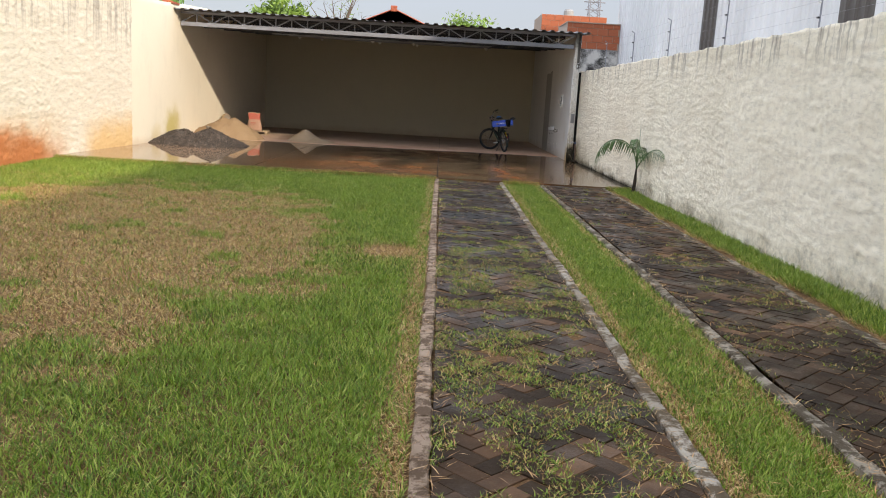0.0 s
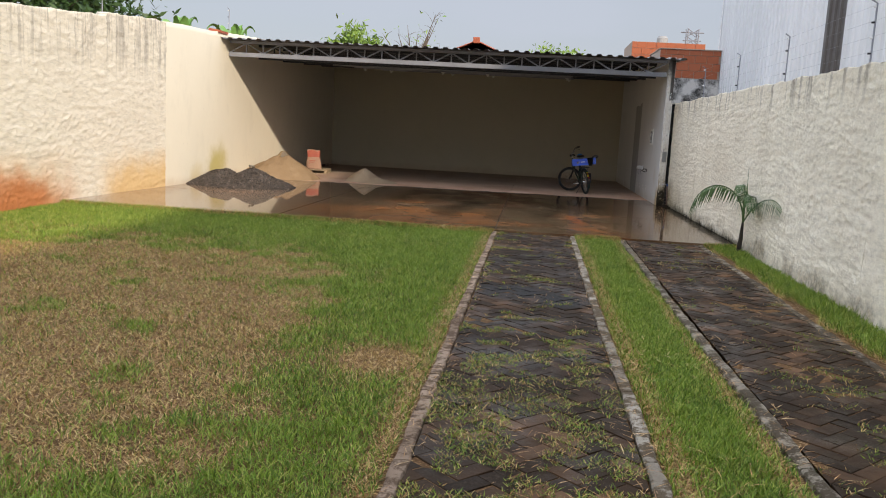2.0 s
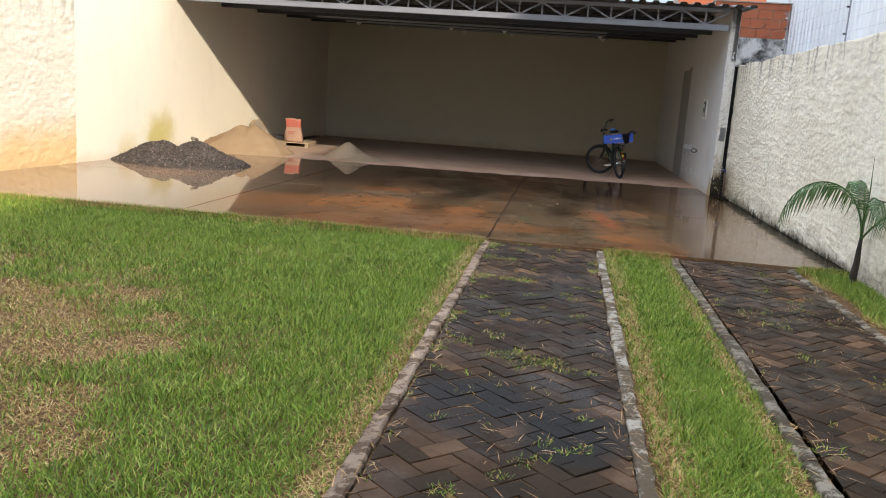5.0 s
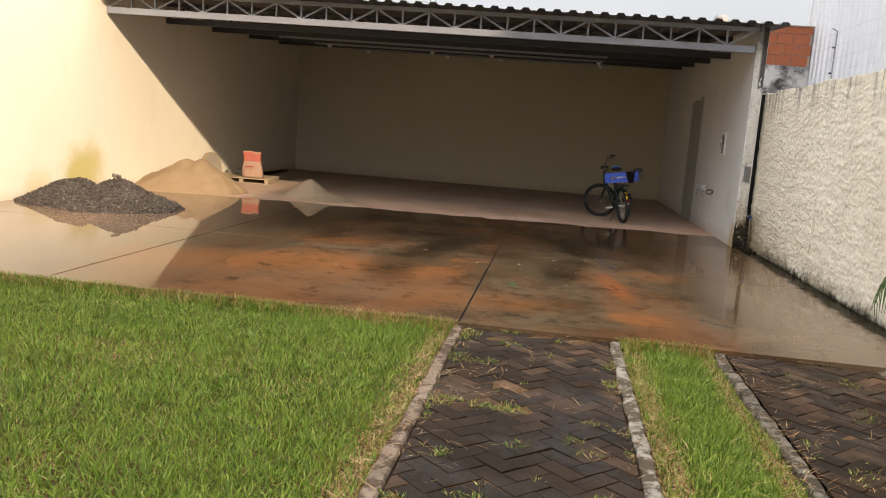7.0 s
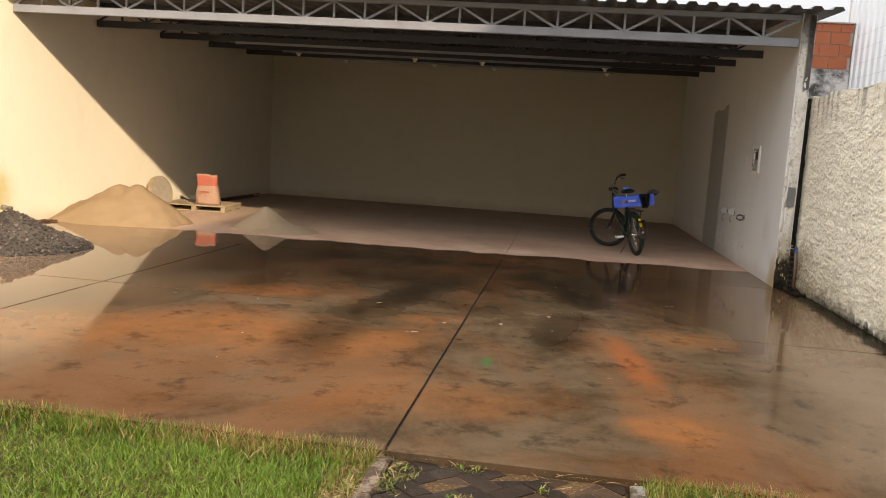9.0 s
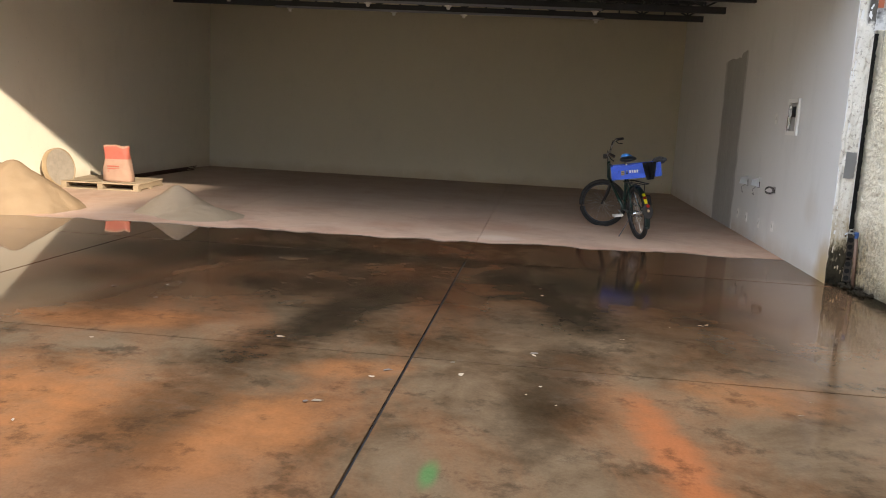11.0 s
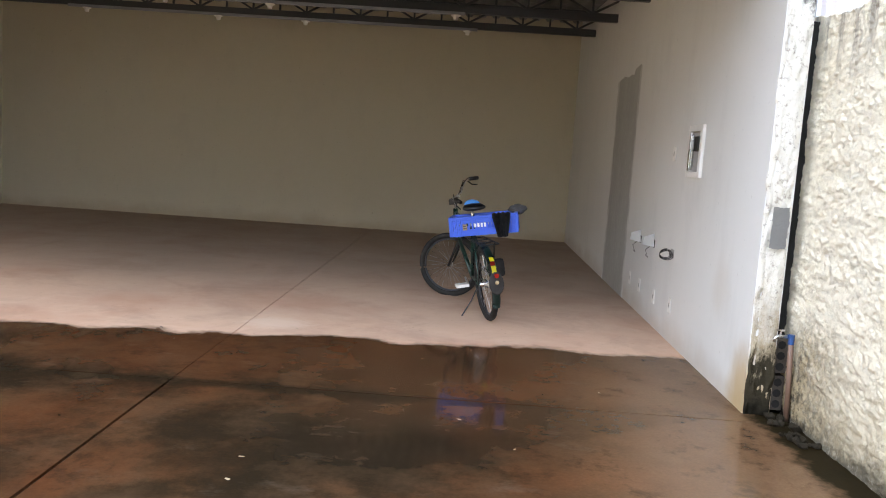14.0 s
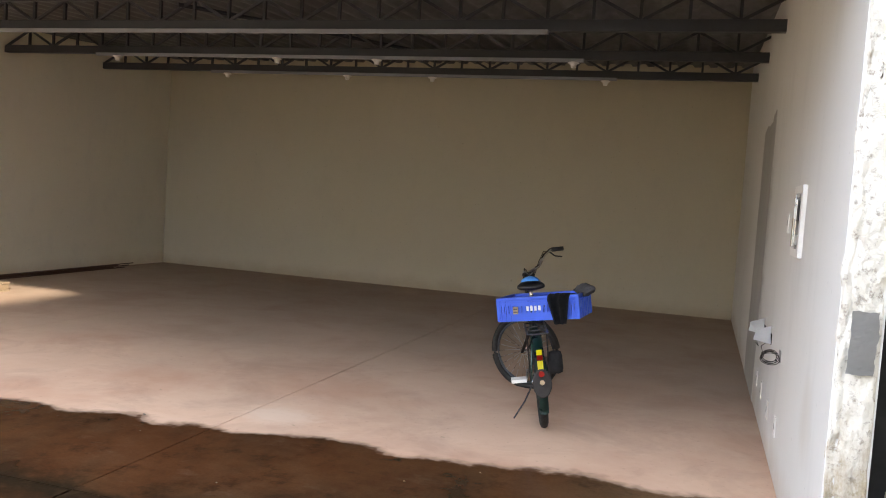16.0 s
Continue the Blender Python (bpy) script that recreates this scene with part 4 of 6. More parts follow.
    # mudguards
    for nm, ctr, a0, a1, m in (("rear_mudguard", (0, 0, R), 0.35, 3.6, Matrix()),):
        bm = bmesh.new()
        prev = None
        for k in range(25):
            q = a0 + (a1 - a0) * k / 24
            rr = R + 0.022
            row = []
            for s, dr in ((-0.028, -0.012), (-0.018, 0.0), (0, 0.004), (0.018, 0.0), (0.028, -0.012)):
                row.append(bm.verts.new(m @ (Vector(ctr) + Vector(((rr + dr) * math.cos(q), s, (rr + dr) * math.sin(q))))))
            if prev:
                for i in range(4):
                    bm.faces.new((prev[i], prev[i + 1], row[i + 1], row[i]))
            prev = row
        bmesh.ops.solidify(bm, geom=bm.faces[:], thickness=0.002)
        g = part(nm, bm, M_FRAME if nm[0] == "r" else M_BLACK, b, smooth_faces=True)
        if nm[0] == "r":
            for a, c, mt in ((2.30, 2.42, M_YELLOW), (2.43, 2.53, M_RED), (2.54, 2.78, M_YELLOW), (2.80, 2.95, M_YELLOW)):
                bm = bmesh.new()
                rowp = None
                for k in range(5):
                    q = a + (c - a) * k / 4
                    row = [bm.verts.new(Vector(ctr) + Vector(((R + 0.0275) * math.cos(q), s, (R + 0.0275) * math.sin(q)))) for s in (-0.017, 0, 0.017)]
                    if rowp:
                        for i in range(2):
                            bm.faces.new((rowp[i], rowp[i + 1], row[i + 1], row[i]))
                    rowp = row
                bmesh.ops.solidify(bm, geom=bm.faces[:], thickness=0.0015)
                part("reflective_tape", bm, mt, g)
            flap = tube([(-0.008, 0, 0), (-0.004, 0, 0), (0.0, 0, 0)], [0.062, 0.070, 0.064], 22)
            flap.transform(pose(-0.312, 0, 0.34, 0, 8, 0) @ Matrix.Diagonal((1, 0.8, 1.2, 1)))
            fl = part("mud_flap", flap, M_FLAP, g)
            part("tail_reflector", tube([(-0.325, 0, 0.40), (-0.338, 0, 0.40)], 0.017, 14), M_RED, g)
            part("tail_reflector", tube([(-0.326, 0, 0.345), (-0.339, 0, 0.352)], 0.014, 14), M_RIM, g)
    # rack over the rear wheel
    bm = bmesh.new()
    for s in (-0.06, 0.06):
        add_tube(bm, [(-0.24, s, 0.615), (0.20, s, 0.615)], 0.006, 6)
        add_tube(bm, [(-0.12, s, 0.615), (0.0, s * 0.95, R)], 0.005, 6)
    for xx in (-0.24, -0.1, 0.05, 0.2):
        add_tube(bm, [(xx, -0.06, 0.615), (xx, 0.06, 0.615)], 0.005, 6)
    part("rack", bm, M_BLACK, b)
    # saddle
    part("seat_post", tube([seat, (0.24, 0, 0.835)], 0.012), M_CHROME, b, smooth_faces=True)
    bm = bmesh.new()
    bmesh.ops.create_uvsphere(bm, u_segments=20, v_segments=12, radius=1)
    for v in bm.verts:
        t = (v.co.x + 1) / 2
        v.co = Vector((0.23 + v.co.x * 0.135, v.co.y * (0.125 - 0.09 * t), 0.85 + v.co.z * (0.04 if v.co.z > 0 else 0.025)))
    s = part("saddle", bm, M_BLACK, b, smooth_faces=True)
    bm = bmesh.new()
    bmesh.ops.create_uvsphere(bm, u_segments=20, v_segments=12, radius=1)
    for v in bm.verts:
        t = (v.co.x + 1) / 2
        v.co = Vector((0.25 + v.co.x * 0.075, v.co.y * (0.075 - 0.03 * t), 0.874 + v.co.z * 0.036))
    part("saddle_cover", bm, M_BLUE_PALE, s, "light blue cloth cover", True)
    # cranks, chain guard, stand
    part("chainring", tube([(0.43, -0.05, 0.27), (0.43, -0.058, 0.27)], 0.085, 24), M_BLACK, b)
    part("chain_guard", add_tube(tube([(0.43, -0.06, 0.345), (0.0, -0.06, 0.335)], 0.008, 6), [(0.43, -0.06, 0.195), (0.0, -0.06, 0.235)], 0.005, 6), M_BLACK, b)
    for s, dx, dz in ((1, -0.15, -0.03), (-1, 0.15, 0.03)):
        cr = part("crank", tube([(0.43, s * 0.06, 0.27), (0.43 + dx, s * 0.075, 0.27 + dz)], 0.009, 6), M_CHROME, b)
        part("pedal", box((-0.045, -0.05, -0.012), (0.045, 0.05, 0.012), pose(0.43 + dx, s * 0.125, 0.27 + dz), 0.004), M_WHITE if s > 0 else M_BLACK, cr)
    part("kickstand", tube([(0.09, 0.05, 0.24), (0.12, 0.10, 0.14), (0.13, 0.18, 0.032)], 0.006, 6), M_STEEL_SHADED_DARK, b)
    part("tool_bag", box((-0.05, -0.045, -0.07), (0.05, 0.045, 0.07), pose(-0.02, -0.10, 0.40, 0, 10, 0), 0.03), M_CLOTH, b, smooth_faces=True)
    return b


def crate():
    """Slatted crate, long side along x."""
    L, W, H = 0.50, 0.34, 0.148
    c = empty("plastic_crate", pose(-1.355, 2.14, 0.652, 0, -9.0, -4.0), "blue slatted plastic crate lying across the bicycle rack", "crate")
    part("bottom", box((-L / 2 + 0.012, -W / 2 + 0.012, 0), (L / 2 - 0.012, W / 2 - 0.012, 0.008)), M_BLUE, c)
    for s in (-1, 1):
        long_ = part("long_side", box((-L / 2, s * W / 2 - 0.004, 0.0), (L / 2, s * W / 2 + 0.004, 0.05)), M_BLUE, c)
        part("rim", box((-L / 2 - 0.008, s * W / 2 - 0.012, H - 0.018), (L / 2 + 0.008, s * W / 2 + 0.012, H), bevel=0.004), M_BLUE, long_)
        part("band", box((-L / 2, s * W / 2 - 0.005, 0.095), (L / 2, s * W / 2 + 0.005, 0.137)), M_BLUE, long_)
        part("lip", box((-L / 2 - 0.004, s * W / 2 - 0.009, 0.112), (L / 2 + 0.004, s * W / 2 + 0.009, 0.119), bevel=0.002), M_BLUE, long_)
        for x in (-0.235, -0.205, -0.175, -0.06, 0.06, 0.175, 0.205, 0.235):
            part("rib", box((x - 0.004, s * W / 2 - 0.010, 0.0 if abs(x) > 0.15 else 0.09), (x + 0.004, s * W / 2 + 0.010, H - 0.016), bevel=0.002), M_BLUE, long_)
        for k in range(17):
            x = -L / 2 + 0.03 + k * (L - 0.06) / 16
            part("slat", box((x - 0.007, s * W / 2 - 0.006, 0.045), (x + 0.007, s * W / 2 + 0.006, 0.10)), M_BLUE, long_)
        short = part("short_side", box((s * L / 2 - 0.004, -W / 2, 0), (s * L / 2 + 0.004, W / 2, 0.11)), M_BLUE, c)
        part("rim", box((s * L / 2 - 0.012, -W / 2 - 0.008, H - 0.018), (s * L / 2 + 0.012, W / 2 + 0.008, H), bevel=0.004), M_BLUE, short)
        for k in range(7):
            y = -W / 2 + 0.02 + k * (W - 0.04) / 6
            part("rib", box((s * L / 2 - 0.008, y - 0.006, 0), (s * L / 2 + 0.008, y + 0.006, H - 0.018)), M_BLUE, short)
    for sx in (-1, 1):
        for sy in (-1, 1):
            part("corner", box((sx * L / 2 - 0.012, sy * W / 2 - 0.012, 0), (sx * L / 2 + 0.012, sy * W / 2 + 0.012, H), bevel=0.006), M_BLUE, c)
    # unreadable printed label on the near side
    part("label", box((-0.158, -W / 2 - 0.0065, 0.045), (-0.125, -W / 2 - 0.005, 0.09)), M_WOOD, c, "faded printed sticker")
    for k in range(2):
        part("printed_bar", box((-0.154, -W / 2 - 0.0085, 0.055 + k * 0.018), (-0.129, -W / 2 - 0.0065, 0.061 + k * 0.018)), M_BLACK, c)
    for k in range(4):
        part("printed_bar", box((-0.07 + k * 0.025, -W / 2 - 0.0075, 0.062), (-0.055 + k * 0.025, -W / 2 - 0.006, 0.092)), M_WHITE, c)
    return c


def draped(name, m, w, front, back, mat, label, seed):
    """Cloth hung over an edge: w wide, hanging front and back lengths."""
    bm = bmesh.new()
    nu, nv = 16, 18
    rows_ = []
    for j in range(nv + 1):
        s = -front + (front + back) * j / nv
        row = []
        for i in range(nu + 1):
            u = (i / nu - 0.5)
            narrow = 1 - 0.45 * max(0, -s) / front
            x = u * w * narrow
            fold = 0.016 * math.sin(u * 13 + seed + s * 9) + 0.02 * (float(fbm(u * 4 + 3, s * 8 + 3, 0, seed, 2)) - 0.5)
            if s < 0:
                row.append(bm.verts.new((x, -0.022 + fold - 0.02, s)))
            else:
                row.append(bm.verts.new((x, -0.02 + s, 0.012 + abs(fold) - 0.1 * s)))
        rows_.append(row)
    for a, c in zip(rows_, rows_[1:]):
        for i in range(nu):
            bm.faces.new((a[i], a[i + 1], c[i + 1], c[i]))
    bmesh.ops.solidify(bm, geom=bm.faces[:], thickness=0.005)
    ob = part(name, bm, mat, None, label, True)
    ob.matrix_world = m
    return ob


bicycle()
crate()
tagged(draped("dark_cloth", pose(-1.25, 1.962, 0.808, 0, -9, -4), 0.14, 0.16, 0.22, M_CLOTH, "black cloth bundle hanging over the blue crate", 3), category="cloth")
bm = bmesh.new()
bmesh.ops.create_icosphere(bm, subdivisions=4, radius=1)
for v in bm.verts:
    n = float(fbm(v.co.x * 2 + 5, v.co.y * 2 + 5, v.co.z * 2 + 5, 71, 3)) - 0.5
    v.co = Vector((v.co.x * 0.058, v.co.y * 0.09, v.co.z * 0.036)) * (1 + n * 0.7)
ob = part("grey_cap", bm, M_GREYCLOTH, None, "crumpled dark grey cap on the crate corner", True)
ob.matrix_world = pose(-1.12, 2.13, 0.852, 0, -12, 20)
tagged(ob, category="cap")

# ---- wall fittings on the garage side wall ----
fb = empty("breaker_box", pose(0, 1.385, 1.365), "recessed electrical breaker box with a pale frame, no cover", "breaker box")
for a, c in (((-0.022, -0.17, -0.175), (0.0, -0.115, 0.175)), ((-0.022, 0.125, -0.175), (0.0, 0.17, 0.175)), ((-0.022, -0.115, 0.135), (0.0, 0.125, 0.175)), ((-0.022, -0.115, -0.175), (0.0, 0.125, -0.135))):
    part("frame", box(a, c, bevel=0.003), M_WHITE, fb)
part("recess", box((-0.004, -0.125, -0.135), (-0.001, 0.125, 0.135)), M_CEMENT, fb, "bare grey back of the box")
part("breaker", box((-0.02, -0.07, 0.0), (-0.003, 0.02, 0.10), bevel=0.005), M_BLACK, fb)
part("mounting_rail", box((-0.028, 0.085, -0.13), (-0.003, 0.12, 0.12), bevel=0.003), M_CHROME, fb)
part("terminal_bar", box((-0.02, 0.06, -0.11), (-0.003, 0.075, 0.11), bevel=0.003), M_CHROME, fb)


def wall_plate(y, z, label, w=0.036, h=0.055):
    o = empty("wall_box", pose(0, y, z), label, "wall box", "small wall boxes")
    part("plate", box((-0.007, -w, -h), (0, w, h), bevel=0.003), M_WHITE, o)
    part("opening", box((-0.0085, -w * 0.2, -h * 0.3), (-0.0065, w * 0.2, h * 0.3)), M_CEMENT, o)
    return o


for yy, zz in ((3.20, 0.235), (2.78, 0.235), (2.22, 0.235), (1.70, 0.26)):
    wall_plate(yy, zz, "small white empty socket box low on the wall")
wall_plate(1.98, 1.35, "small white empty switch box on the wall")

for yy, zz in ((2.92, 0.62), (2.40, 0.635)):
    o = empty("wall_outlet", pose(0, yy, zz), "open wall outlet with white paper cover and loose wires", "outlet", "outlets with paper")
    # near-black plate, the open box's shade put into its colour
    part("recess", box((-0.006, -0.05, -0.03), (0, 0.05, 0.03)), M_RECESS_SHADE, o)
    bm = bmesh.new()
    pv = [[bm.verts.new((-0.006 - 0.10 * i / 6 - 0.003 * math.sin(i * 1.7 + j), -0.05 - 0.05 * i / 6 + 0.008 * math.sin(j + i * 0.6), 0.085 - 0.11 * j / 4 - 0.03 * (i / 6) + 0.05 * (i / 6) * (j / 4))) for j in range(5)] for i in range(7)]
    for i in range(6):
        for j in range(4):
            bm.faces.new((pv[i][j], pv[i + 1][j], pv[i + 1][j + 1], pv[i][j + 1]))
    bmesh.ops.solidify(bm, geom=bm.faces[:], thickness=0.0015)
    part("paper", bm, M_PAPER, o)
    part("wire", tube([(-0.004, 0.02, -0.01), (-0.05, 0.05, -0.06), (-0.03, 0.03, -0.12), (-0.045, 0.06, -0.1)], 0.0025, 5), M_BLACK, o)
o = empty("wire_coil", pose(0, 1.77, 0.63), "coil of black electrical wire hanging from a wall outlet", "wire coil")
part("box", box((-0.004, -0.045, -0.03), (0, 0.045, 0.03)), M_CEMENT, o)
for k in range(5):
    pts = [Vector((-0.055 + 0.05 * math.cos(q) * (1 - 0.07 * k), -0.05 + 0.012 * k + 0.008 * math.sin(2 * q), 0.032 * math.sin(q) + 0.007 * (k % 3) - 0.012)) for q in (2 * math.pi * j / 22 for j in range(22))]
    part("turn", tube(pts, 0.0021, 5, True), M_BLACK, o)

# ---- tap beside the wall end ----
tp = empty("garden_tap", pose(0.178, -0.07, 0), "brown standpipe with blue fitting and metal tap", "tap")
part("pipe", tube([(0.02, 0, -0.02), (0.012, 0, 0.2), (0, 0, 0.42)], 0.014, 10), M_PVC, tp, smooth_faces=True)
part("elbow", tube([(0, 0, 0.40), (0, 0, 0.45)], 0.0155, 12), M_PVCBLUE, tp, "blue pipe elbow")
part("elbow", tube([(0, 0, 0.44), (-0.025, -0.005, 0.44)], 0.011, 12), M_PVCBLUE, tp, "blue pipe elbow")
part("spout", tube([(-0.025, -0.005, 0.44), (-0.07, -0.01, 0.44), (-0.088, -0.012, 0.43), (-0.09, -0.012, 0.41)], 0.008, 10), M_CHROME, tp, smooth_faces=True)
part("handle", add_tube(tube([(-0.06, -0.008, 0.445), (-0.06, -0.008, 0.468)], 0.005, 8), [(-0.08, -0.008, 0.47), (-0.04, -0.008, 0.47)], 0.005, 8), M_CHROME, tp)
rnd = random.Random(8)
for i in range(24):
    bm = bmesh.new()
    bmesh.ops.create_icosphere(bm, subdivisions=1, radius=1)
    for v in bm.verts:
        v.co *= rnd.uniform(0.7, 1.2)
    r = rnd.uniform(0.014, 0.035)
    ob = part("rubble", bm, M_MUCK)
    ob.matrix_world = pose(rnd.uniform(0.08, 0.2), rnd.uniform(-0.5, 0.02), r * 0.4, rnd.uniform(0, 90), 0, rnd.uniform(0, 180)) @ Matrix.Diagonal((r, r * 0.8, r * 0.6, 1))
    tagged(ob, "mouldy lump of rubble at the wall gap", "rubble", "rubble at the gap")

# ---- heaps ----
def heap(name, cx, cy, rx, ry, peaks, mat, label, category, seed, rough=0.03, turn=0.0, n=110):
    """A loose heap on the floor: the highest of several cones, (x, y, height, radius)."""
    g = np.linspace(-1.15, 1.15, n)
    U, V = np.meshgrid(g, g, indexing="ij")
    x, y = cx + U * rx, cy + V * ry
    z = np.full_like(x, -0.05)
    for hx, hy, hh, hr in peaks:
        d = np.hypot(x - hx, y - hy) / hr
        d = d * (1 + 0.35 * (fbm(x * 1.7, y * 1.7, 0, seed, 3) - 0.5))
        z = np.maximum(z, hh * (1 - np.sqrt(d * d + 0.012)) + 0.02 * hh)
    z = z + (fbm(x * 6, y * 6, 0, seed + 2, 4) - 0.5) * rough * 2 * smooth(-0.02, 0.06, z)
    z = np.maximum(z, -0.03)
    x = np.maximum(x, west_x(y) + 0.02)
    me = array_mesh(name, np.stack([x, y, z], -1).reshape(-1, 3), grid_faces(n, n))
    ob = link(name, me, mat, None, label, True)
    return tagged(ob, category=category), (x, y, z)


heap("sand_heap", -8.1, 1.25, 1.15, 1.3, [(-8.05, 1.25, 0.54, 0.74), (-8.27, 1.22, 0.53, 0.76), (-8.5, 1.4, 0.4, 0.8)], M_SAND, "heap of tan building sand against the wall", "sand pile", 81)
heap("small_sand_heap", -6.2, 1.6, 0.95, 0.95, [(-6.33, 1.62, 0.34, 0.44), (-6.05, 1.52, 0.13, 0.48)], M_SAND_PALE, "small heap of pale sand on the garage floor", "sand pile", 85, 0.02)
gp, (gx, gy, gz) = heap("gravel_heap", -8.05, -1.75, 1.15, 1.2, [(-8.45, -1.6, 0.33, 0.72), (-7.85, -1.65, 0.37, 0.78), (-7.55, -1.75, 0.16, 0.45)], M_GRAVEL, "heap of dark grey crushed stone standing in the puddle", "gravel pile", 89, 0.04)
# loose stones over the heap
rng = np.random.default_rng(5)
ok = np.argwhere((gz > 0.0) & (gz < 1))
pick = ok[rng.integers(0, len(ok), 5200)]
sx, sy, sz = (a[pick[:, 0], pick[:, 1]] for a in (gx, gy, gz))
octa = np.array([[1, 0, 0], [-1, 0, 0], [0, 1, 0], [0, -1, 0], [0, 0, 1], [0, 0, -1]], float)
of = np.array([[0, 2, 4], [2, 1, 4], [1, 3, 4], [3, 0, 4], [2, 0, 5], [1, 2, 5], [3, 1, 5], [0, 3, 5]])
size = rng.uniform(0.008, 0.022, (5200, 1, 1))
stones = octa[None] * size * rng.uniform(0.6, 1.3, (5200, 6, 1))
ang = rng.uniform(0, 6.28, 5200)
ca, sa = np.cos(ang)[:, None], np.sin(ang)[:, None]
stones = np.stack([stones[..., 0] * ca - stones[..., 1] * sa, stones[..., 0] * sa + stones[..., 1] * ca, stones[..., 2] * 0.8 + 0.25 * stones[..., 0]], -1)
stones += np.stack([sx + rng.uniform(-0.02, 0.02, 5200), sy + rng.uniform(-0.02, 0.02, 5200), sz + 0.004], -1)[:, None, :]
sm = Mat("crushed stone chip", 0.85)
sm.color(sm.ramp(sm.island(), (0, (0.030, 0.022, 0.016)), (0.8, (0.088, 0.066, 0.049)), (1, (0.20, 0.155, 0.12))))
me = array_mesh("loose_stones", stones.reshape(-1, 3), (of[None] + 6 * np.arange(5200)[:, None, None]).reshape(-1, 3))
st = link("loose_stones", me, sm.m, gp)
tagged(st, "dark angular stone chips", kind="stuff")
bm = box((-0.055, -0.035, 0), (0.055, 0.035, 0.04), bevel=0.012)
ob = tagged(part("concrete_lump", bm, M_KERB_DULL, None, "broken lump of concrete on the gravel heap"), category="rubble")
ob.matrix_world = pose(-7.86, -1.65, 0.355, 8, 10, 30)
# red soil bank against the west wall
bank, _ = heap("soil_bank", -9.0, -8.6, 0.75, 2.8, [(-9.4, -9.6, 0.11, 0.5), (-9.35, -8.4, 0.09, 0.35), (-9.4, -10.6, 0.12, 0.55)], M_REDSOIL, "bank of red soil against the boundary wall", "soil bank", 93, 0.04)
bank.location.z = -0.045

# ---- pallet, sack, sieve, rods ----
pl = empty("pallet", pose(-8.22, 3.72, 0, 0, 0, 8), "weathered low wooden pallet on the garage floor", "pallet")
for i in range(6):
    part("deck_board", box((-0.52, -0.5 + i * 0.172, 0.082), (0.52, -0.5 + i * 0.172 + 0.13, 0.102), bevel=0.003), M_WOOD, pl)
for x in (-0.47, 0, 0.47):
    part("bearer", box((x - 0.035, -0.5, 0.018), (x + 0.035, 0.49, 0.08), bevel=0.004), M_WOOD, pl)
for y in (-0.5, -0.06, 0.38):
    part("bottom_board", box((-0.52, y, 0), (0.52, y + 0.11, 0.017), bevel=0.002), M_WOOD, pl)


def sack():
    s = empty("cement_sack", pose(-8.03, 3.52, 0.103, 0, 0, 12), "dusty red and pink open cement sack standing on the pallet", "sack")

    def skin(z0, z1, grow):
        bm = bmesh.new()
        rings = []
        for j in range(15):
            z = z0 + (z1 - z0) * j / 14
            t = z / 0.48
            w = 0.19 - 0.035 * smooth(0.25, 0.7, t) + 0.015 * smooth(0.85, 1, t)
            d = 0.12 - 0.06 * smooth(0.3, 1.0, t)
            lean = 0.03 * t
            ring = []
            for k in range(32):
                q = 2 * math.pi * k / 32
                c, sn = math.cos(q), math.sin(q)
                n = float(fbm(c * 2 + 4, sn * 2 + 4, z * 7, 97, 3)) - 0.5
                ex = abs(c) ** 0.55 * math.copysign(1, c)
                ey = abs(sn) ** 0.55 * math.copysign(1, sn)
                ring.append(bm.verts.new((ex * (w + grow) + 0.03 * n - lean, ey * (d + grow) + 0.03 * n, z + 0.07 * n * (t > 0.9))))
            rings.append(ring)
        for a, b in zip(rings, rings[1:]):
            for k in range(32):
                bm.faces.new((a[k], a[(k + 1) % 32], b[(k + 1) % 32], b[k]))
        return bm, rings

    bm, r = skin(0.0, 0.48, 0)
    bm.faces.new(r[0][::-1])
    part("bag", bm, M_SACK, s, smooth_faces=True)
    bm, _ = skin(0.30, 0.455, 0.003)
    part("printed_band", bm, M_SACKRED, s, "faded red print", True)
    for k in range(3):
        part("printed_bar", box((-0.12, -0.135 + 0.012 * k, 0.20 - k * 0.035), (0.03, -0.124 + 0.012 * k, 0.215 - k * 0.035)), M_SACKRED, s)
    return s


sack()
sv = empty("round_sieve", pose(-8.72, 3.22, 0.262, 0, 0, -101) @ pose(0, 0, 0, 12, 0, 0), "round builder's sieve with a hoop rim leaning by the pallet", "sieve")
bm = bmesh.new()
for q in range(48):
    a, b2 = 2 * math.pi * q / 48, 2 * math.pi * (q + 1) / 48
    vs = [bm.verts.new((r * math.cos(w), y, r * math.sin(w))) for w in (a, b2) for r, y in ((0.245, -0.03), (0.258, -0.03), (0.258, 0.04), (0.245, 0.04))]
    for k in range(4):
        bm.faces.new((vs[k], vs[(k + 1) % 4], vs[4 + (k + 1) % 4], vs[4 + k]))
bmesh.ops.remove_doubles(bm, verts=bm.verts[:], dist=1e-5)
part("hoop", bm, M_RIM, sv)
part("mesh", tube([(0, 0.028, 0), (0, 0.031, 0)], 0.246, 48), M_MESH, sv)
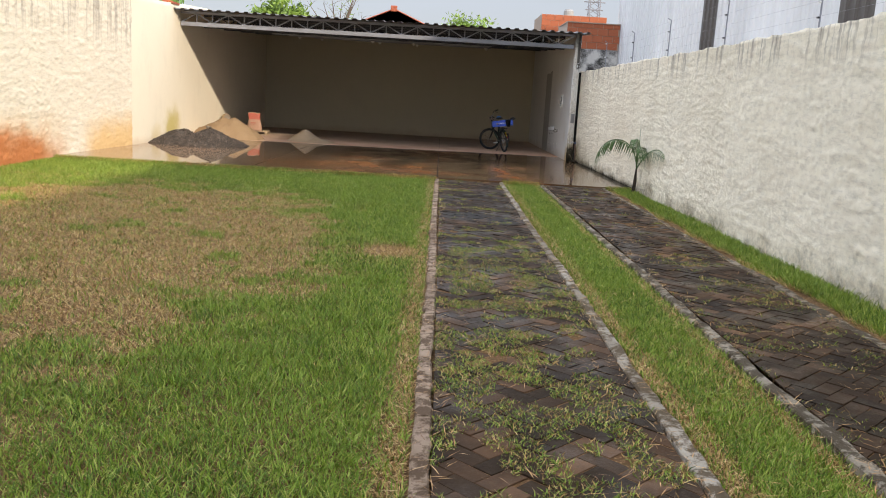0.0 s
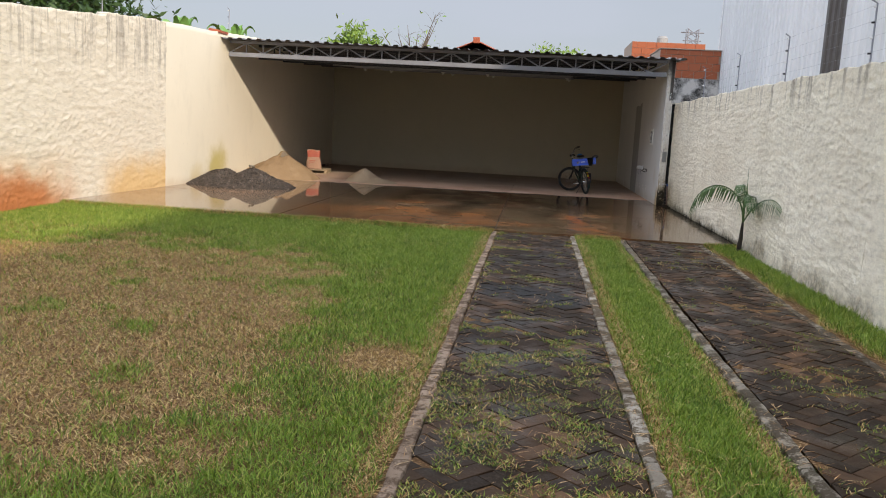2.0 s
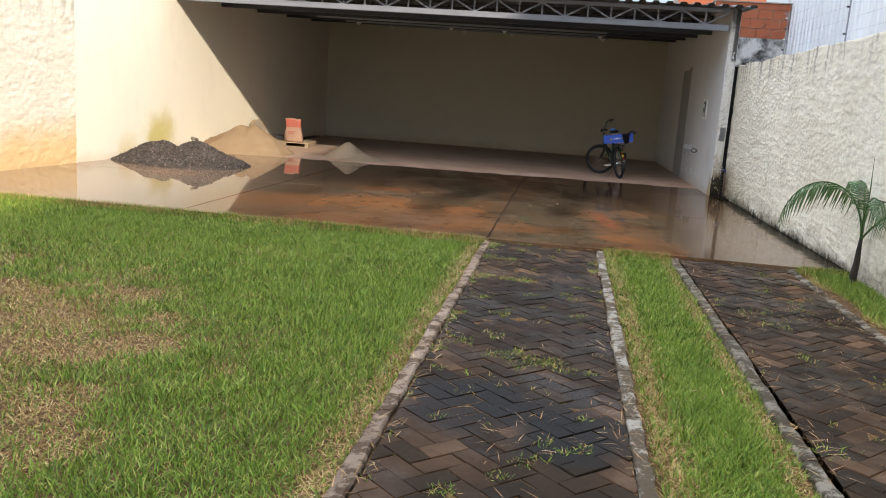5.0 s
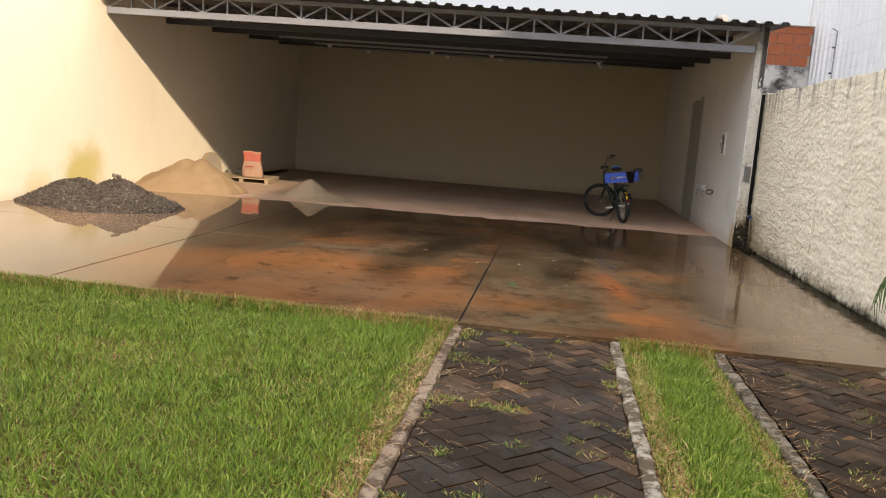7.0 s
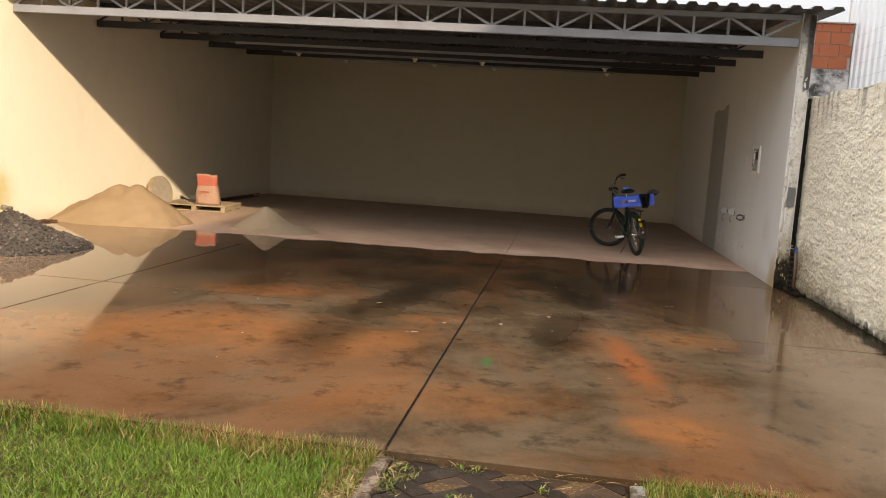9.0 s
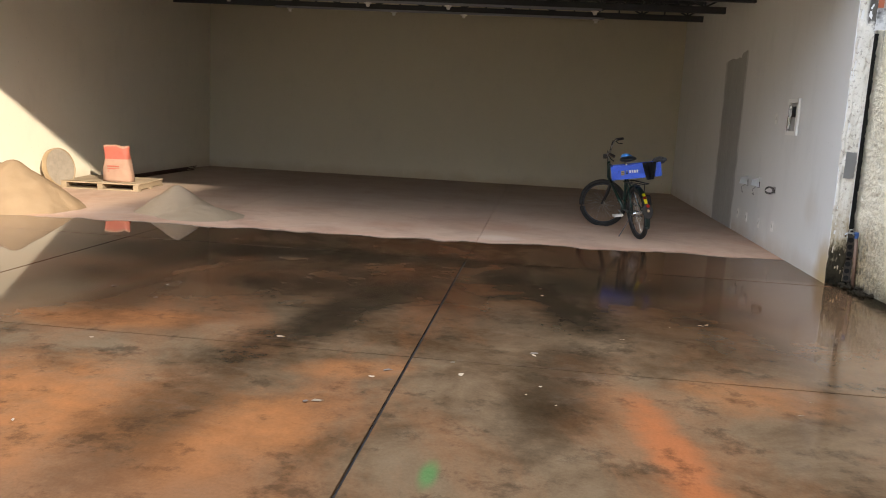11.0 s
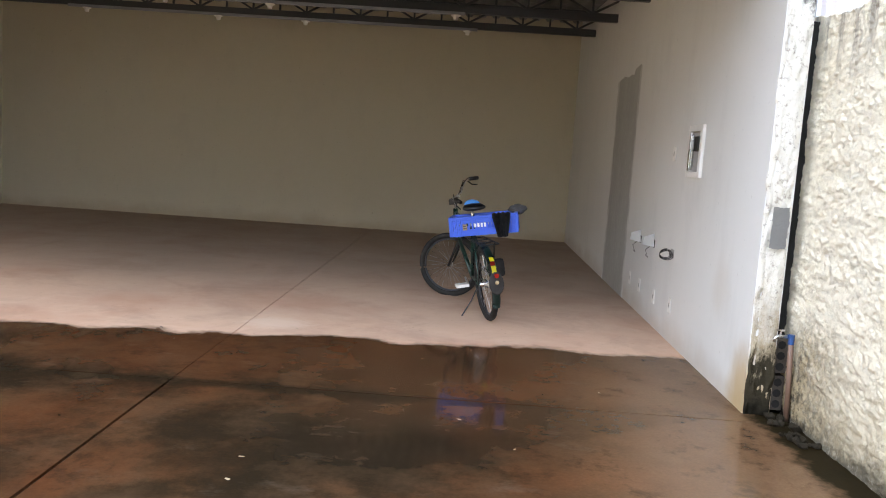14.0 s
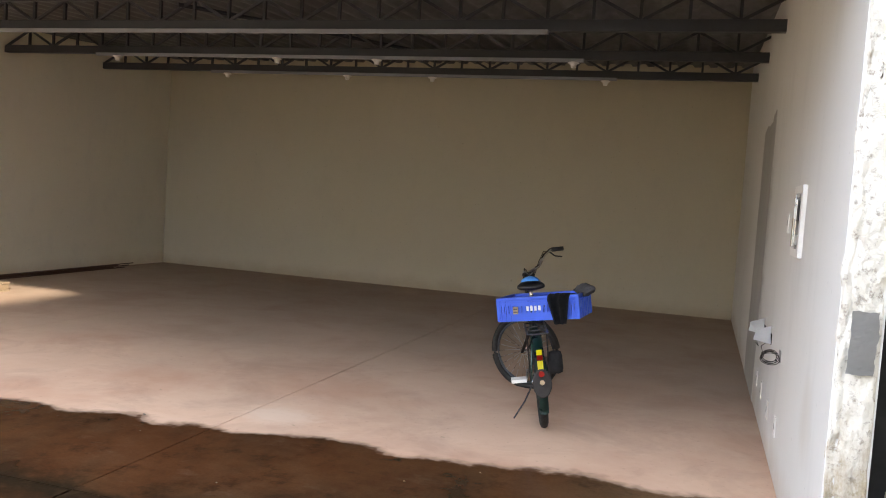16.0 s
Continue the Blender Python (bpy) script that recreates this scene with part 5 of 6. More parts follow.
for i in range(7):
    y0, y1 = 5.0 - 0.1 * i, 6.9 + 0.15 * ((i * 7) % 5)
    ob = part("steel_rod", tube([(west_x(y0) + 0.16 + 0.03 * i, y0, 0.012 + 0.014 * (i % 3)), (west_x(y1) + 0.12 + 0.022 * i, y1, 0.012 + 0.02 * (i % 3))], 0.008, 6), M_REBAR)
    tagged(ob, "rusty steel rod lying along the garage wall", "steel rod", "steel rods")
for i in range(3):
    ob = part("stick", tube([(west_x(-0.5) + 0.15 + 0.06 * i, -0.6 + 0.3 * i, 0.012), (west_x(1.5) + 0.08 + 0.05 * i, 0.5 + 0.9 * i, 0.014)], 0.009, 6), M_REBAR)
    tagged(ob, "thin dark stick at the foot of the wall", "stick", "sticks by the wall")
ob = part("cinder_block", box((-0.07, -0.1, 0), (0.07, 0.1, 0.17), bevel=0.008), M_CEMENT, None, "small grey block standing behind the pallet")
ob.matrix_world = pose(-8.62, 4.28, 0.0, 0, 0, 15)
tagged(ob, category="block")
# flakes of leaf litter on the wet slab
rnd = random.Random(21)
LITTER = ((-3.29, -3.79), (-3.25, -3.77), (-3.09, -3.4), (-3.04, -3.28), (-2.69, -3.25), (-2.35, -2.83), (-2.35, -2.79), (-1.29, -1.84), (-1.33, -1.87), (-5.1, -2.03), (-3.7, -2.87))
for i in range(58):
    x, y = LITTER[i] if i < len(LITTER) else (rnd.uniform(-6.5, -0.2), rnd.uniform(-5.4, 1.6))
    bm = bmesh.new()
    n = rnd.randint(5, 7)
    r = rnd.uniform(0.014, 0.024) if i < len(LITTER) else rnd.uniform(0.005, 0.014)
    vs = [bm.verts.new((r * rnd.uniform(0.5, 1.1) * math.cos(2 * math.pi * k / n) * 1.5, r * rnd.uniform(0.4, 0.8) * math.sin(2 * math.pi * k / n), 0.0015 + rnd.uniform(0, 0.004))) for k in range(n)]
    bm.faces.new(vs)
    bmesh.ops.solidify(bm, geom=bm.faces[:], thickness=0.001)
    ob = part("litter_flake", bm, M_SAND_PALE if i % 3 else M_BARK)
    ob.matrix_world = pose(x, y, 0.001, 0, 0, rnd.uniform(0, 360))
    tagged(ob, "small pale flake of litter on the wet slab", "litter", "litter on the slab")

# ---- young palm by the wall ----
def palm():
    rndp = random.Random(4)
    p = empty("young_palm", pose(0.14, -6.32, GROUND_Z), "young palm with arching fronds beside the boundary wall", "palm")
    part("trunk", tube([(0, 0, 0), (-0.004, 0, 0.1), (0.006, 0, 0.2), (0.006, 0, 0.30), (0.01, 0, 0.42)], [0.032, 0.030, 0.026, 0.020, 0.013], 10), M_PALMTRUNK, p, smooth_faces=True)
    # each frond: way points from the crown to the tip
    fronds = [((0.01, 0, 0.40), (-0.10, 0.0, 0.72), (-0.30, 0.02, 0.86), (-0.52, 0.03, 0.76), (-0.64, 0.03, 0.50)),
              ((0.01, 0, 0.40), (0.03, -0.34, 0.62), (0.05, -0.74, 0.74), (0.06, -1.08, 0.76), (0.07, -1.36, 0.68)),
              ((0.01, 0, 0.40), (-0.04, -0.14, 0.66), (-0.06, -0.32, 0.78), (-0.06, -0.48, 0.74), (-0.06, -0.6, 0.60)),
              ((0.01, 0, 0.40), (0.03, 0.1, 0.66), (0.05, 0.25, 0.82), (0.06, 0.38, 0.86), (0.07, 0.5, 0.78))]
    n = 16
    for way in fronds:
        fit = [np.polyfit(np.linspace(0, 1, 5), [q[a] for q in way], 3) for a in range(3)]
        pts = [Vector([float(np.polyval(f, k / n)) for f in fit]) for k in range(n + 1)]
        st_ = part("frond_stem", tube(pts, [0.009 * (1 - 0.8 * k / n) + 0.001 for k in range(n + 1)], 6), M_PALMLEAF, p)
        bm = bmesh.new()
        for k in range(8, 34):
            t = k / 33.0
            i = min(int(t * n), n - 1)
            c = pts[i].lerp(pts[i + 1], t * n - i)
            d = (pts[i + 1] - pts[i]).normalized()
            side = d.cross(Vector((0, 0, 1))).normalized()
            for s in (-1, 1):
                L = (0.31 * math.sin(math.pi * min(1, 0.22 + t * 0.72)) + 0.03) * rndp.uniform(0.85, 1.1)
                w = 0.0105
                tip = c + (side * s * 0.42 + d * 0.45 + Vector((0, 0, -0.78))) * L
                mid = c + (side * s * 0.55 + d * 0.5 + Vector((0, 0, -0.25))) * L * 0.5
                a, b2 = bm.verts.new(c - d * w * 0.4), bm.verts.new(c + d * w * 0.4)
                m1, m2, tp_ = bm.verts.new(mid - d * w), bm.verts.new(mid + d * w), bm.verts.new(tip)
                bm.faces.new((a, b2, m2, m1))
                bm.faces.new((m1, m2, tp_))
        tagged(part("leaflets", bm, M_PALMLEAF, st_), "narrow drooping green leaflets", kind="stuff")
    part("spear", tube([(0.012, 0, 0.42), (0.02, 0.0, 0.8), (0.012, 0, 1.08)], [0.008, 0.005, 0.001], 6), M_PALMLEAF, p)


palm()

# ---- electric fence along the east wall ----
POSTS = (-14.2, -11.8, -9.35, -6.9, -4.6, -2.2)
def fence_post(m):
    f = empty("fence_post", m, "thin metal electric fence post on the wall top", "fence post", "fence posts")
    part("rod", tube([(0, 0, -0.08), (0, 0, 0.52), (-0.05, 0, 0.55)], 0.008, 6), M_STEEL, f)
    for k in range(4):
        part("insulator", tube([(-0.03, 0, 0.10 + k * 0.13), (-0.005, 0, 0.10 + k * 0.13)], 0.009, 8), M_WHITE if k % 2 else M_BLACK, f)
    return f


fp = fence_post(pose(0.30, POSTS[0], 2.04))
for y in POSTS[1:]:
    copy_thing(fp, pose(0.30, y, 2.04))
copy_thing(fp, pose(west_x(-4.75) - 0.08, -4.75, 2.72))
copy_thing(fp, pose(west_x(0.2) - 0.08, 0.2, 3.0))
for k in range(4):
    ob = part("fence_wire", tube([(0.27, -20.5, 2.15 + k * 0.13)] + [(0.27, y, 2.145 + k * 0.13) for y in POSTS] + [(0.27, 0.1, 2.15 + k * 0.13)], 0.0008, 4), M_STEEL)
    tagged(ob, "thin steel fence wire strung between posts", "wire", "fence wires")

# ---- neighbours ----
shed = empty("metal_shed", pose(2.0, 0, 0), "tall pale metal-clad neighbouring shed with dark strips", "shed")
def cladding(y0, y1, mat, name, proud=0.0):
    step = 0.25
    pts = []
    y = y0
    while y < y1 - 1e-6:
        for dy, dx in ((0, 0), (0.15, 0), (0.175, -0.03), (0.225, -0.03)):
            if y + dy < y1:
                pts.append((dx - proud, y + dy))
        y += step
    pts.append((-proud, y1))
    n = len(pts)
    co = [(x, yy, z) for z in (-0.1, 6.0) for x, yy in pts]
    f = [(i, i + 1, n + i + 1, n + i) for i in range(n - 1)]
    me = bpy.data.meshes.new(name)
    me.from_pydata(co, [], f)
    return link(name, me, mat, shed)


cladding(-32.0, -9.35, M_SHED, "cladding")
cladding(-9.35, -8.45, M_SHED_DARK, "dark_strip")
cladding(-8.45, -3.6, M_SHED, "cladding")
cladding(-3.6, -2.72, M_SHED_DARK, "dark_strip")
cladding(-2.72, 5.1, M_SHED, "cladding")
part("body", box((0.03, -32.0, -0.1), (8.0, 5.1, 6.0)), M_SHED, shed)
part("corner_trim", box((-0.05, 5.02, -0.1), (0.03, 5.12, 6.02)), M_SHED, shed)
part("gutter", box((-0.12, -32.0, 5.9), (0.0, 5.12, 6.05), bevel=0.02), M_STEEL, shed)


def block_wall(parent, x0, x1, y, z0, z1, bw=0.29, bh=0.19, seed=1):
    r = random.Random(seed)
    row, z = 0, z0
    while z < z1 - 0.03:
        h = min(bh, z1 - z)
        x = x0 - (bw / 2 if row % 2 else 0)
        while x < x1 - 0.02:
            a, b2 = max(x, x0), min(x + bw, x1)
            if b2 - a > 0.05:
                part("brick", box((a + 0.006, y - 0.012 - r.uniform(0, 0.006), z + 0.006), (b2 - 0.006, y + 0.02, z + h - 0.006)), M_BRICK, parent)
            x += bw
        z += bh
        row += 1


bh1 = empty("brick_annex", pose(0, 0, 0), "bare red hollow-block annex over mouldy white render", "building")
part("core", box((0.46, 4.72, -0.1), (1.955, 6.6, 3.58)), M_MORTAR, bh1)
part("render_band", box((0.455, 4.695, -0.1), (1.957, 4.718, 2.88)), M_MOULD, bh1, "white render blackened with mould")
block_wall(bh1, 0.46, 1.955, 4.72, 2.88, 3.58, seed=4)
part("coping", box((0.44, 4.68, 3.58), (1.965, 6.62, 3.605), bevel=0.006), M_MORTAR, bh1)
bh2 = empty("brick_parapet", pose(0, 0, 0), "unplastered red block parapet of a house behind the garage", "building")
part("core", box((0.22, 9.22, -0.1), (2.4, 11.5, 4.24)), M_MORTAR, bh2)
block_wall(bh2, 0.22, 2.4, 9.22, 3.1, 4.24, seed=6)
wt = empty("water_tank", pose(1.2, 9.9, 4.24), "small grey concrete water tank on the parapet", "tank")
part("body", lathe([(0.14, 0), (0.17, 0.05), (0.17, 0.2), (0.12, 0.26)], 18), M_CEMENT, wt)

rh = empty("tiled_house", pose(-5.55, 22.6, 0), "red clay tiled house roof peak behind the garage", "house")
part("wall", box((-3.0, 0, -0.1), (3.0, 5, 4.3)), M_BACK, rh)
bm = bmesh.new()
for i in range(26):
    for s in (-1, 1):
        for j in range(12):
            t0, t1 = j / 12, (j + 1) / 12
            y = -0.3 + i * 0.22
            xa_, xb_ = s * 3.2 * t0, s * 3.2 * t1
            za, zb = 5.4 - 1.35 * t0 + 0.02, 5.4 - 1.35 * t1
            vs = [bm.verts.new(c) for c in ((xa_, y, za), (xa_, y + 0.11, za + 0.05), (xa_, y + 0.22, za), (xb_, y + 0.22, zb + 0.02), (xb_, y + 0.11, zb + 0.07), (xb_, y, zb + 0.02))]
            bm.faces.new((vs[0], vs[1], vs[4], vs[5])), bm.faces.new((vs[1], vs[2], vs[3], vs[4]))
rf = part("roof", bm, M_TILE, rh)
part("ridge", tube([(0, -0.35, 5.42), (0, 5.5, 5.42)], 0.11, 10), M_TILE, rf)
part("gable", box((-0.16, -0.38, 5.3), (0.16, -0.28, 5.58), bevel=0.04), M_TILE, rf)
bm = bmesh.new()
g3 = [bm.verts.new(c) for c in ((-3.0, 0, 4.1), (3.0, 0, 4.1), (0, 0, 5.36))]
bm.faces.new(g3)
bmesh.ops.solidify(bm, geom=bm.faces[:], thickness=0.1)
part("gable_wall", bm, M_BACK, rh)

tw = empty("lattice_tower", pose(10.7, 60, 0), "distant steel lattice tower", "tower")
for sx_ in (-1, 1):
    for sy_ in (-1, 1):
        part("leg", tube([(sx_ * 0.6, sy_ * 0.6, -0.1), (sx_ * 0.45, sy_ * 0.45, 11.2)], 0.05, 5), M_STEEL, tw)
for k in range(16):
    z0, z1 = k * 0.7, k * 0.7 + 0.7
    for s_ in (-1, 1):
        part("brace", tube([(-0.55, s_ * 0.5, z0), (0.55, s_ * 0.5, z1)], 0.03, 4), M_STEEL, tw)
        part("brace", tube([(0.55, s_ * 0.5, z0), (-0.55, s_ * 0.5, z1)], 0.03, 4), M_STEEL, tw)
part("crossarm", add_tube(tube([(-1.0, 0, 10.9), (1.0, 0, 10.9)], 0.06, 6), [(-0.8, 0, 10.2), (0.8, 0, 10.2)], 0.06, 6), M_STEEL, tw)


def tree(x, y, height, spread, leaf_mat, label, n_leaves, seed, leaf=0.16, bare=False, squash=0.75):
    r = random.Random(seed)
    t = empty("tree", pose(x, y, GROUND_Z), label, "tree")
    fork = height * 0.45
    part("trunk", tube([(0, 0, 0), (0.06, 0.03, fork * 0.5), (0.0, 0.05, fork)], [0.05 * height ** 0.7, 0.04 * height ** 0.7, 0.03 * height ** 0.7], 9), M_BARK, t, smooth_faces=True)
    tips = []
    for k in range(11 if bare else 9):
        q = 2 * math.pi * k / 9 + r.uniform(-0.3, 0.3)
        out, up = spread * r.uniform(0.45, 1.0), r.uniform(0.55, 1.0)
        end = Vector((math.cos(q) * out, math.sin(q) * out, fork + (height - fork) * up * (0.98 if out < spread * 0.7 else 0.8)))
        mid = Vector((end.x * 0.45, end.y * 0.45, fork + (end.z - fork) * 0.6))
        lm = part("limb", tube([(0, 0.05, fork * 0.96), mid, end], [0.018 * height ** 0.7, 0.011 * height ** 0.6, 0.005], 6), M_BARK, t)
        tips += [mid.lerp(end, 0.5), end]
        twigs = bmesh.new()
        for _ in range(5 if bare else 2):
            s = mid.lerp(end, r.uniform(0.1, 0.9))
            e = s + Vector((r.uniform(-1, 1), r.uniform(-1, 1), r.uniform(0.2, 1.1))) * spread * 0.32
            add_tube(twigs, [s, s.lerp(e, 0.5) + Vector((0, 0, 0.04)), e], [0.009, 0.006, 0.003], 4)
            tips.append(e)
        tagged(part("twigs", twigs, M_BARK, lm), kind="stuff")
    rg = np.random.default_rng(seed)
    base = np.array([list(tips[i]) for i in rg.integers(0, len(tips), n_leaves)])
    sd = spread * (0.10 if bare else 0.24)
    c = base + rg.normal(0, 1, (n_leaves, 3)) * np.array([sd, sd, sd * squash])
    a = rg.normal(0, 1, (n_leaves, 3))
    a /= np.linalg.norm(a, axis=1)[:, None]
    b2 = np.cross(a, rg.normal(0, 1, (n_leaves, 3)))
    b2 /= np.linalg.norm(b2, axis=1)[:, None]
    ln = leaf * rg.uniform(0.6, 1.3, (n_leaves, 1))
    co = np.stack([c - a * ln, c - b2 * ln * 0.32, c + a * ln, c + b2 * ln * 0.32], 1).reshape(-1, 3)
    me = array_mesh("crown", co, np.arange(4 * n_leaves).reshape(-1, 4))
    link("crown", me, leaf_mat, t)
    return t


tree(-15.2, 2.4, 5.1, 2.3, M_LEAF_DARK, "dark leafy tree behind the boundary wall", 9000, 3, 0.13)
tree(-9.7, 14.2, 5.0, 0.95, M_LEAF, "bright green bushy tree behind the garage", 4200, 5, 0.12)
tree(-8.95, 14.6, 5.0, 0.35, M_LEAF_DARK, "slim dark green shrub behind the garage", 500, 15, 0.12)
tree(-7.1, 13.2, 5.5, 1.25, M_LEAF, "nearly bare branching tree behind the garage", 70, 7, 0.08, True)
tree(-1.4, 30.5, 6.0, 1.4, M_LEAF, "round green tree in the distance", 5000, 9, 0.14)


def banana(x, y, top, seed, n=5):
    r = random.Random(seed)
    t = empty("banana_plant", pose(x, y, GROUND_Z), "banana plant with broad torn leaves behind the wall", "banana plant", "banana plants")
    part("stem", tube([(0, 0, 0), (0.03, 0, top * 0.5), (0.05, 0, top * 0.72)], [0.11, 0.09, 0.05], 10), M_BANANA, t, smooth_faces=True)
    for k in range(n):
        q = 2 * math.pi * k / n + r.uniform(-0.5, 0.5)
        ln, lean = r.uniform(0.9, 1.2), r.uniform(0.25, 0.8)
        bm = bmesh.new()
        prev = None
        for j in range(15):
            u = j / 14
            c = Vector((math.cos(q) * lean * ln * u, math.sin(q) * lean * ln * u, top * 0.68 + (top * 0.34) * math.sin(u * 1.9) / math.sin(1.57) - 0.25 * lean * u * u))
            w = 0.17 * math.sin(math.pi * (0.06 + 0.9 * u)) * r.uniform(0.75, 1.05)
            side = Vector((-math.sin(q), math.cos(q), 0))
            row = [bm.verts.new(c + side * w + Vector((0, 0, 0.05))), bm.verts.new(c), bm.verts.new(c - side * w + Vector((0, 0, 0.05)))]
            if prev:
                bm.faces.new((prev[0], prev[1], row[1], row[0])), bm.faces.new((prev[1], prev[2], row[2], row[1]))
            prev = row
        part("leaf", bm, M_BANANA, t)
    return t


banana(-10.7, 1.6, 3.5, 2)
banana(-10.8, 5.0, 3.75, 6, 6)
banana(-10.9, 6.6, 3.5, 9)
bm = box((-0.25, -0.5, 0), (0.25, 0.5, 0.05))
ob = tagged(part("old_roof_tile", bm, M_TILE, None, "broken red roof tiles on the wall top"), category="tile")
ob.matrix_world = pose(west_x(-0.35) - 0.08, -0.35, 2.975, 0, 8, 0) @ Matrix.Diagonal((0.45, 0.5, 1, 1))

# ---- lawn ----
def dryness(x, y):
    e = 1.0 - np.abs((x + 6.25) / 2.1) ** 3 - np.abs((y + 11.95) / 3.4) ** 3
    broad, fine = fbm(x * 0.9, y * 0.9, 0, 101, 5) - 0.5, fbm(x * 4.5, y * 4.5, 0, 131, 4) - 0.5
    d = 0.93 * smooth(-0.75, 0.75, e + 2.4 * broad + 2.4 * fine + 0.32)
    tuft = smooth(0.62, 0.74, fbm(x * 2.4 + 5, y * 2.4, 0, 161, 3))
    d = d * (1 - 0.55 * tuft)
    patch = 0.25 * smooth(-4.0, -6.0, x) * smooth(-6.4, -8.0, y) + smooth(0.58, 0.76, fbm(x * 1.1 + 9, y * 1.1, 0, 103, 5)) * 0.32
    spot = np.exp(-(((x + 3.32) / 0.36) ** 2 + ((y + 12.35) / 0.42) ** 2)) * 1.3
    spot2 = np.exp(-(((x + 1.5) / 0.22) ** 2 + ((y + 15.3) / 1.1) ** 2)) * 0.6
    edge = np.zeros_like(x)
    for kx, w in zip((KX[0] - 0.1, KX[1] + 0.11, KX[2] - 0.1, KX[3] + 0.1), (0.09, 0.10, 0.06, 0.09)):
        edge = np.maximum(edge, np.exp(-((x - kx) / w) ** 2) * 0.85)
    foot = smooth(-8.6, -9.1, x) * smooth(-6.5, -7.8, y) * 0.6
    return np.clip(np.maximum.reduce([d * (x < -3.2), patch * np.where(x < -2.5, 1.0, 0.35), spot, spot2, edge, foot]), 0, 1)


def blades(name, x, y, z, h, w, lean, dry, rg, mat):
    """Grass: one bent tapering blade for each place."""
    n = len(x)
    q, tw_ = rg.uniform(0, 2 * np.pi, n), rg.uniform(0, 2 * np.pi, n)
    dx, dy = np.cos(q), np.sin(q)
    sx_, sy_ = -np.sin(tw_) * w / 2, np.cos(tw_) * w / 2
    b = np.stack([x, y, z], -1)
    s = np.stack([sx_, sy_, 0 * sx_], -1)
    rise = np.sqrt(np.clip(1 - 0.5 * lean ** 2, 0.02, 1))
    mid = b + np.stack([dx * lean * h * 0.3, dy * lean * h * 0.3, h * 0.5 * rise], -1)
    tip = b + np.stack([dx * lean * h, dy * lean * h, h * rise], -1)
    co = np.stack([b, mid + s, mid - s, tip], 1).reshape(-1, 3)
    i = 4 * np.arange(n)[:, None]
    tri = np.concatenate([i + np.array([0, 1, 2]), i + np.array([2, 1, 3])], 1).reshape(-1, 3)
    return link(name, array_mesh(name, co, tri, ("dry", np.repeat(dry, 4))), mat)


rg = np.random.default_rng(12)
def scatter(n, x0, x1, y0, y1, power=1.0):
    u = rg.uniform(0, 1, n) ** power
    return x1 - (x1 - x0) * u, rg.uniform(y0, y1, n)


regions = [(860000, -9.3, KX[0] - 0.05, -19.5, LAWN_END + 0.05, 1.15), (170000, KX[1] + 0.05, KX[2] - 0.05, -19.5, LAWN_END + 0.04, 1.0), (70000, KX[3] + 0.06, 0.2, -19.5, LAWN_END + 0.15, 1.0)]
for (n, x0, x1, y0, y1, pw), nm, lb in zip(regions, ("lawn", "grass_strip", "grass_verge"), ("patchy green and straw-brown lawn", "green grass strip between the paved tracks", "dark green grass verge along the wall")):
    x, y = scatter(n, x0, x1, y0, y1, pw)
    keep = y < LAWN_END + 0.05 + 0.10 * (vnoise(x * 5, 0 * x, 0, 105) - 0.5)
    if nm == "grass_verge":
        keep = (y < LAWN_END + 0.1) & (x > KX[3] + 0.05 + 0.12 * vnoise(y * 2.5, 0 * y, 0, 107))
    x, y = x[keep], y[keep]
    d = dryness(x, y)
    dry = (rg.uniform(0, 1, len(x)) < d * 0.97 + 0.035).astype(float) * rg.uniform(0.7, 1.0, len(x))
    tall = 0.45 + 0.7 * fbm(x * 1.6, y * 1.6, 0, 109, 3) + 0.75 * fbm(x * 7, y * 7, 0, 119, 2)
    h = rg.uniform(0.024, 0.052, len(x)) * tall * (1 - 0.42 * dry)
    if nm == "grass_verge":
        h *= 1.5
    lean = np.clip(rg.uniform(0.2, 1.25, len(x)) + 0.6 * dry, 0, 1.36)
    keep = rg.uniform(0, 1, len(x)) > 0.12 * d
    ob = blades(nm, x[keep], y[keep], np.full(keep.sum(), GROUND_Z + 0.0), h[keep], rg.uniform(0.0034, 0.0064, keep.sum()), lean[keep], dry[keep], rg, M_BLADE)
    tagged(ob, lb, "grass", kind="stuff")

# longer grass and roots hanging over the edge of the slab
x = rg.uniform(-9.2, 0.2, 30000)
x = x[(x < KX[0] - 0.03) | ((x > KX[1] + 0.03) & (x < KX[2] - 0.03)) | (x > KX[3] + 0.05)]
y = LAWN_END + 0.02 - np.abs(rg.normal(0, 0.06, len(x))) + 0.06 * (vnoise(x * 4, 0 * x, 0, 151) - 0.4)
dry = (rg.uniform(0, 1, len(x)) < 0.2 + 0.5 * vnoise(x * 2.2, 0 * x, 0, 153)).astype(float)
ob = blades("grass_fringe", x, y, np.full(len(x), GROUND_Z), rg.uniform(0.05, 0.10, len(x)), rg.uniform(0.003, 0.006, len(x)), rg.uniform(0.1, 0.9, len(x)), dry * 0.9, rg, M_BLADE)
tagged(ob, "ragged fringe of grass and straw along the slab edge", "grass", kind="stuff")

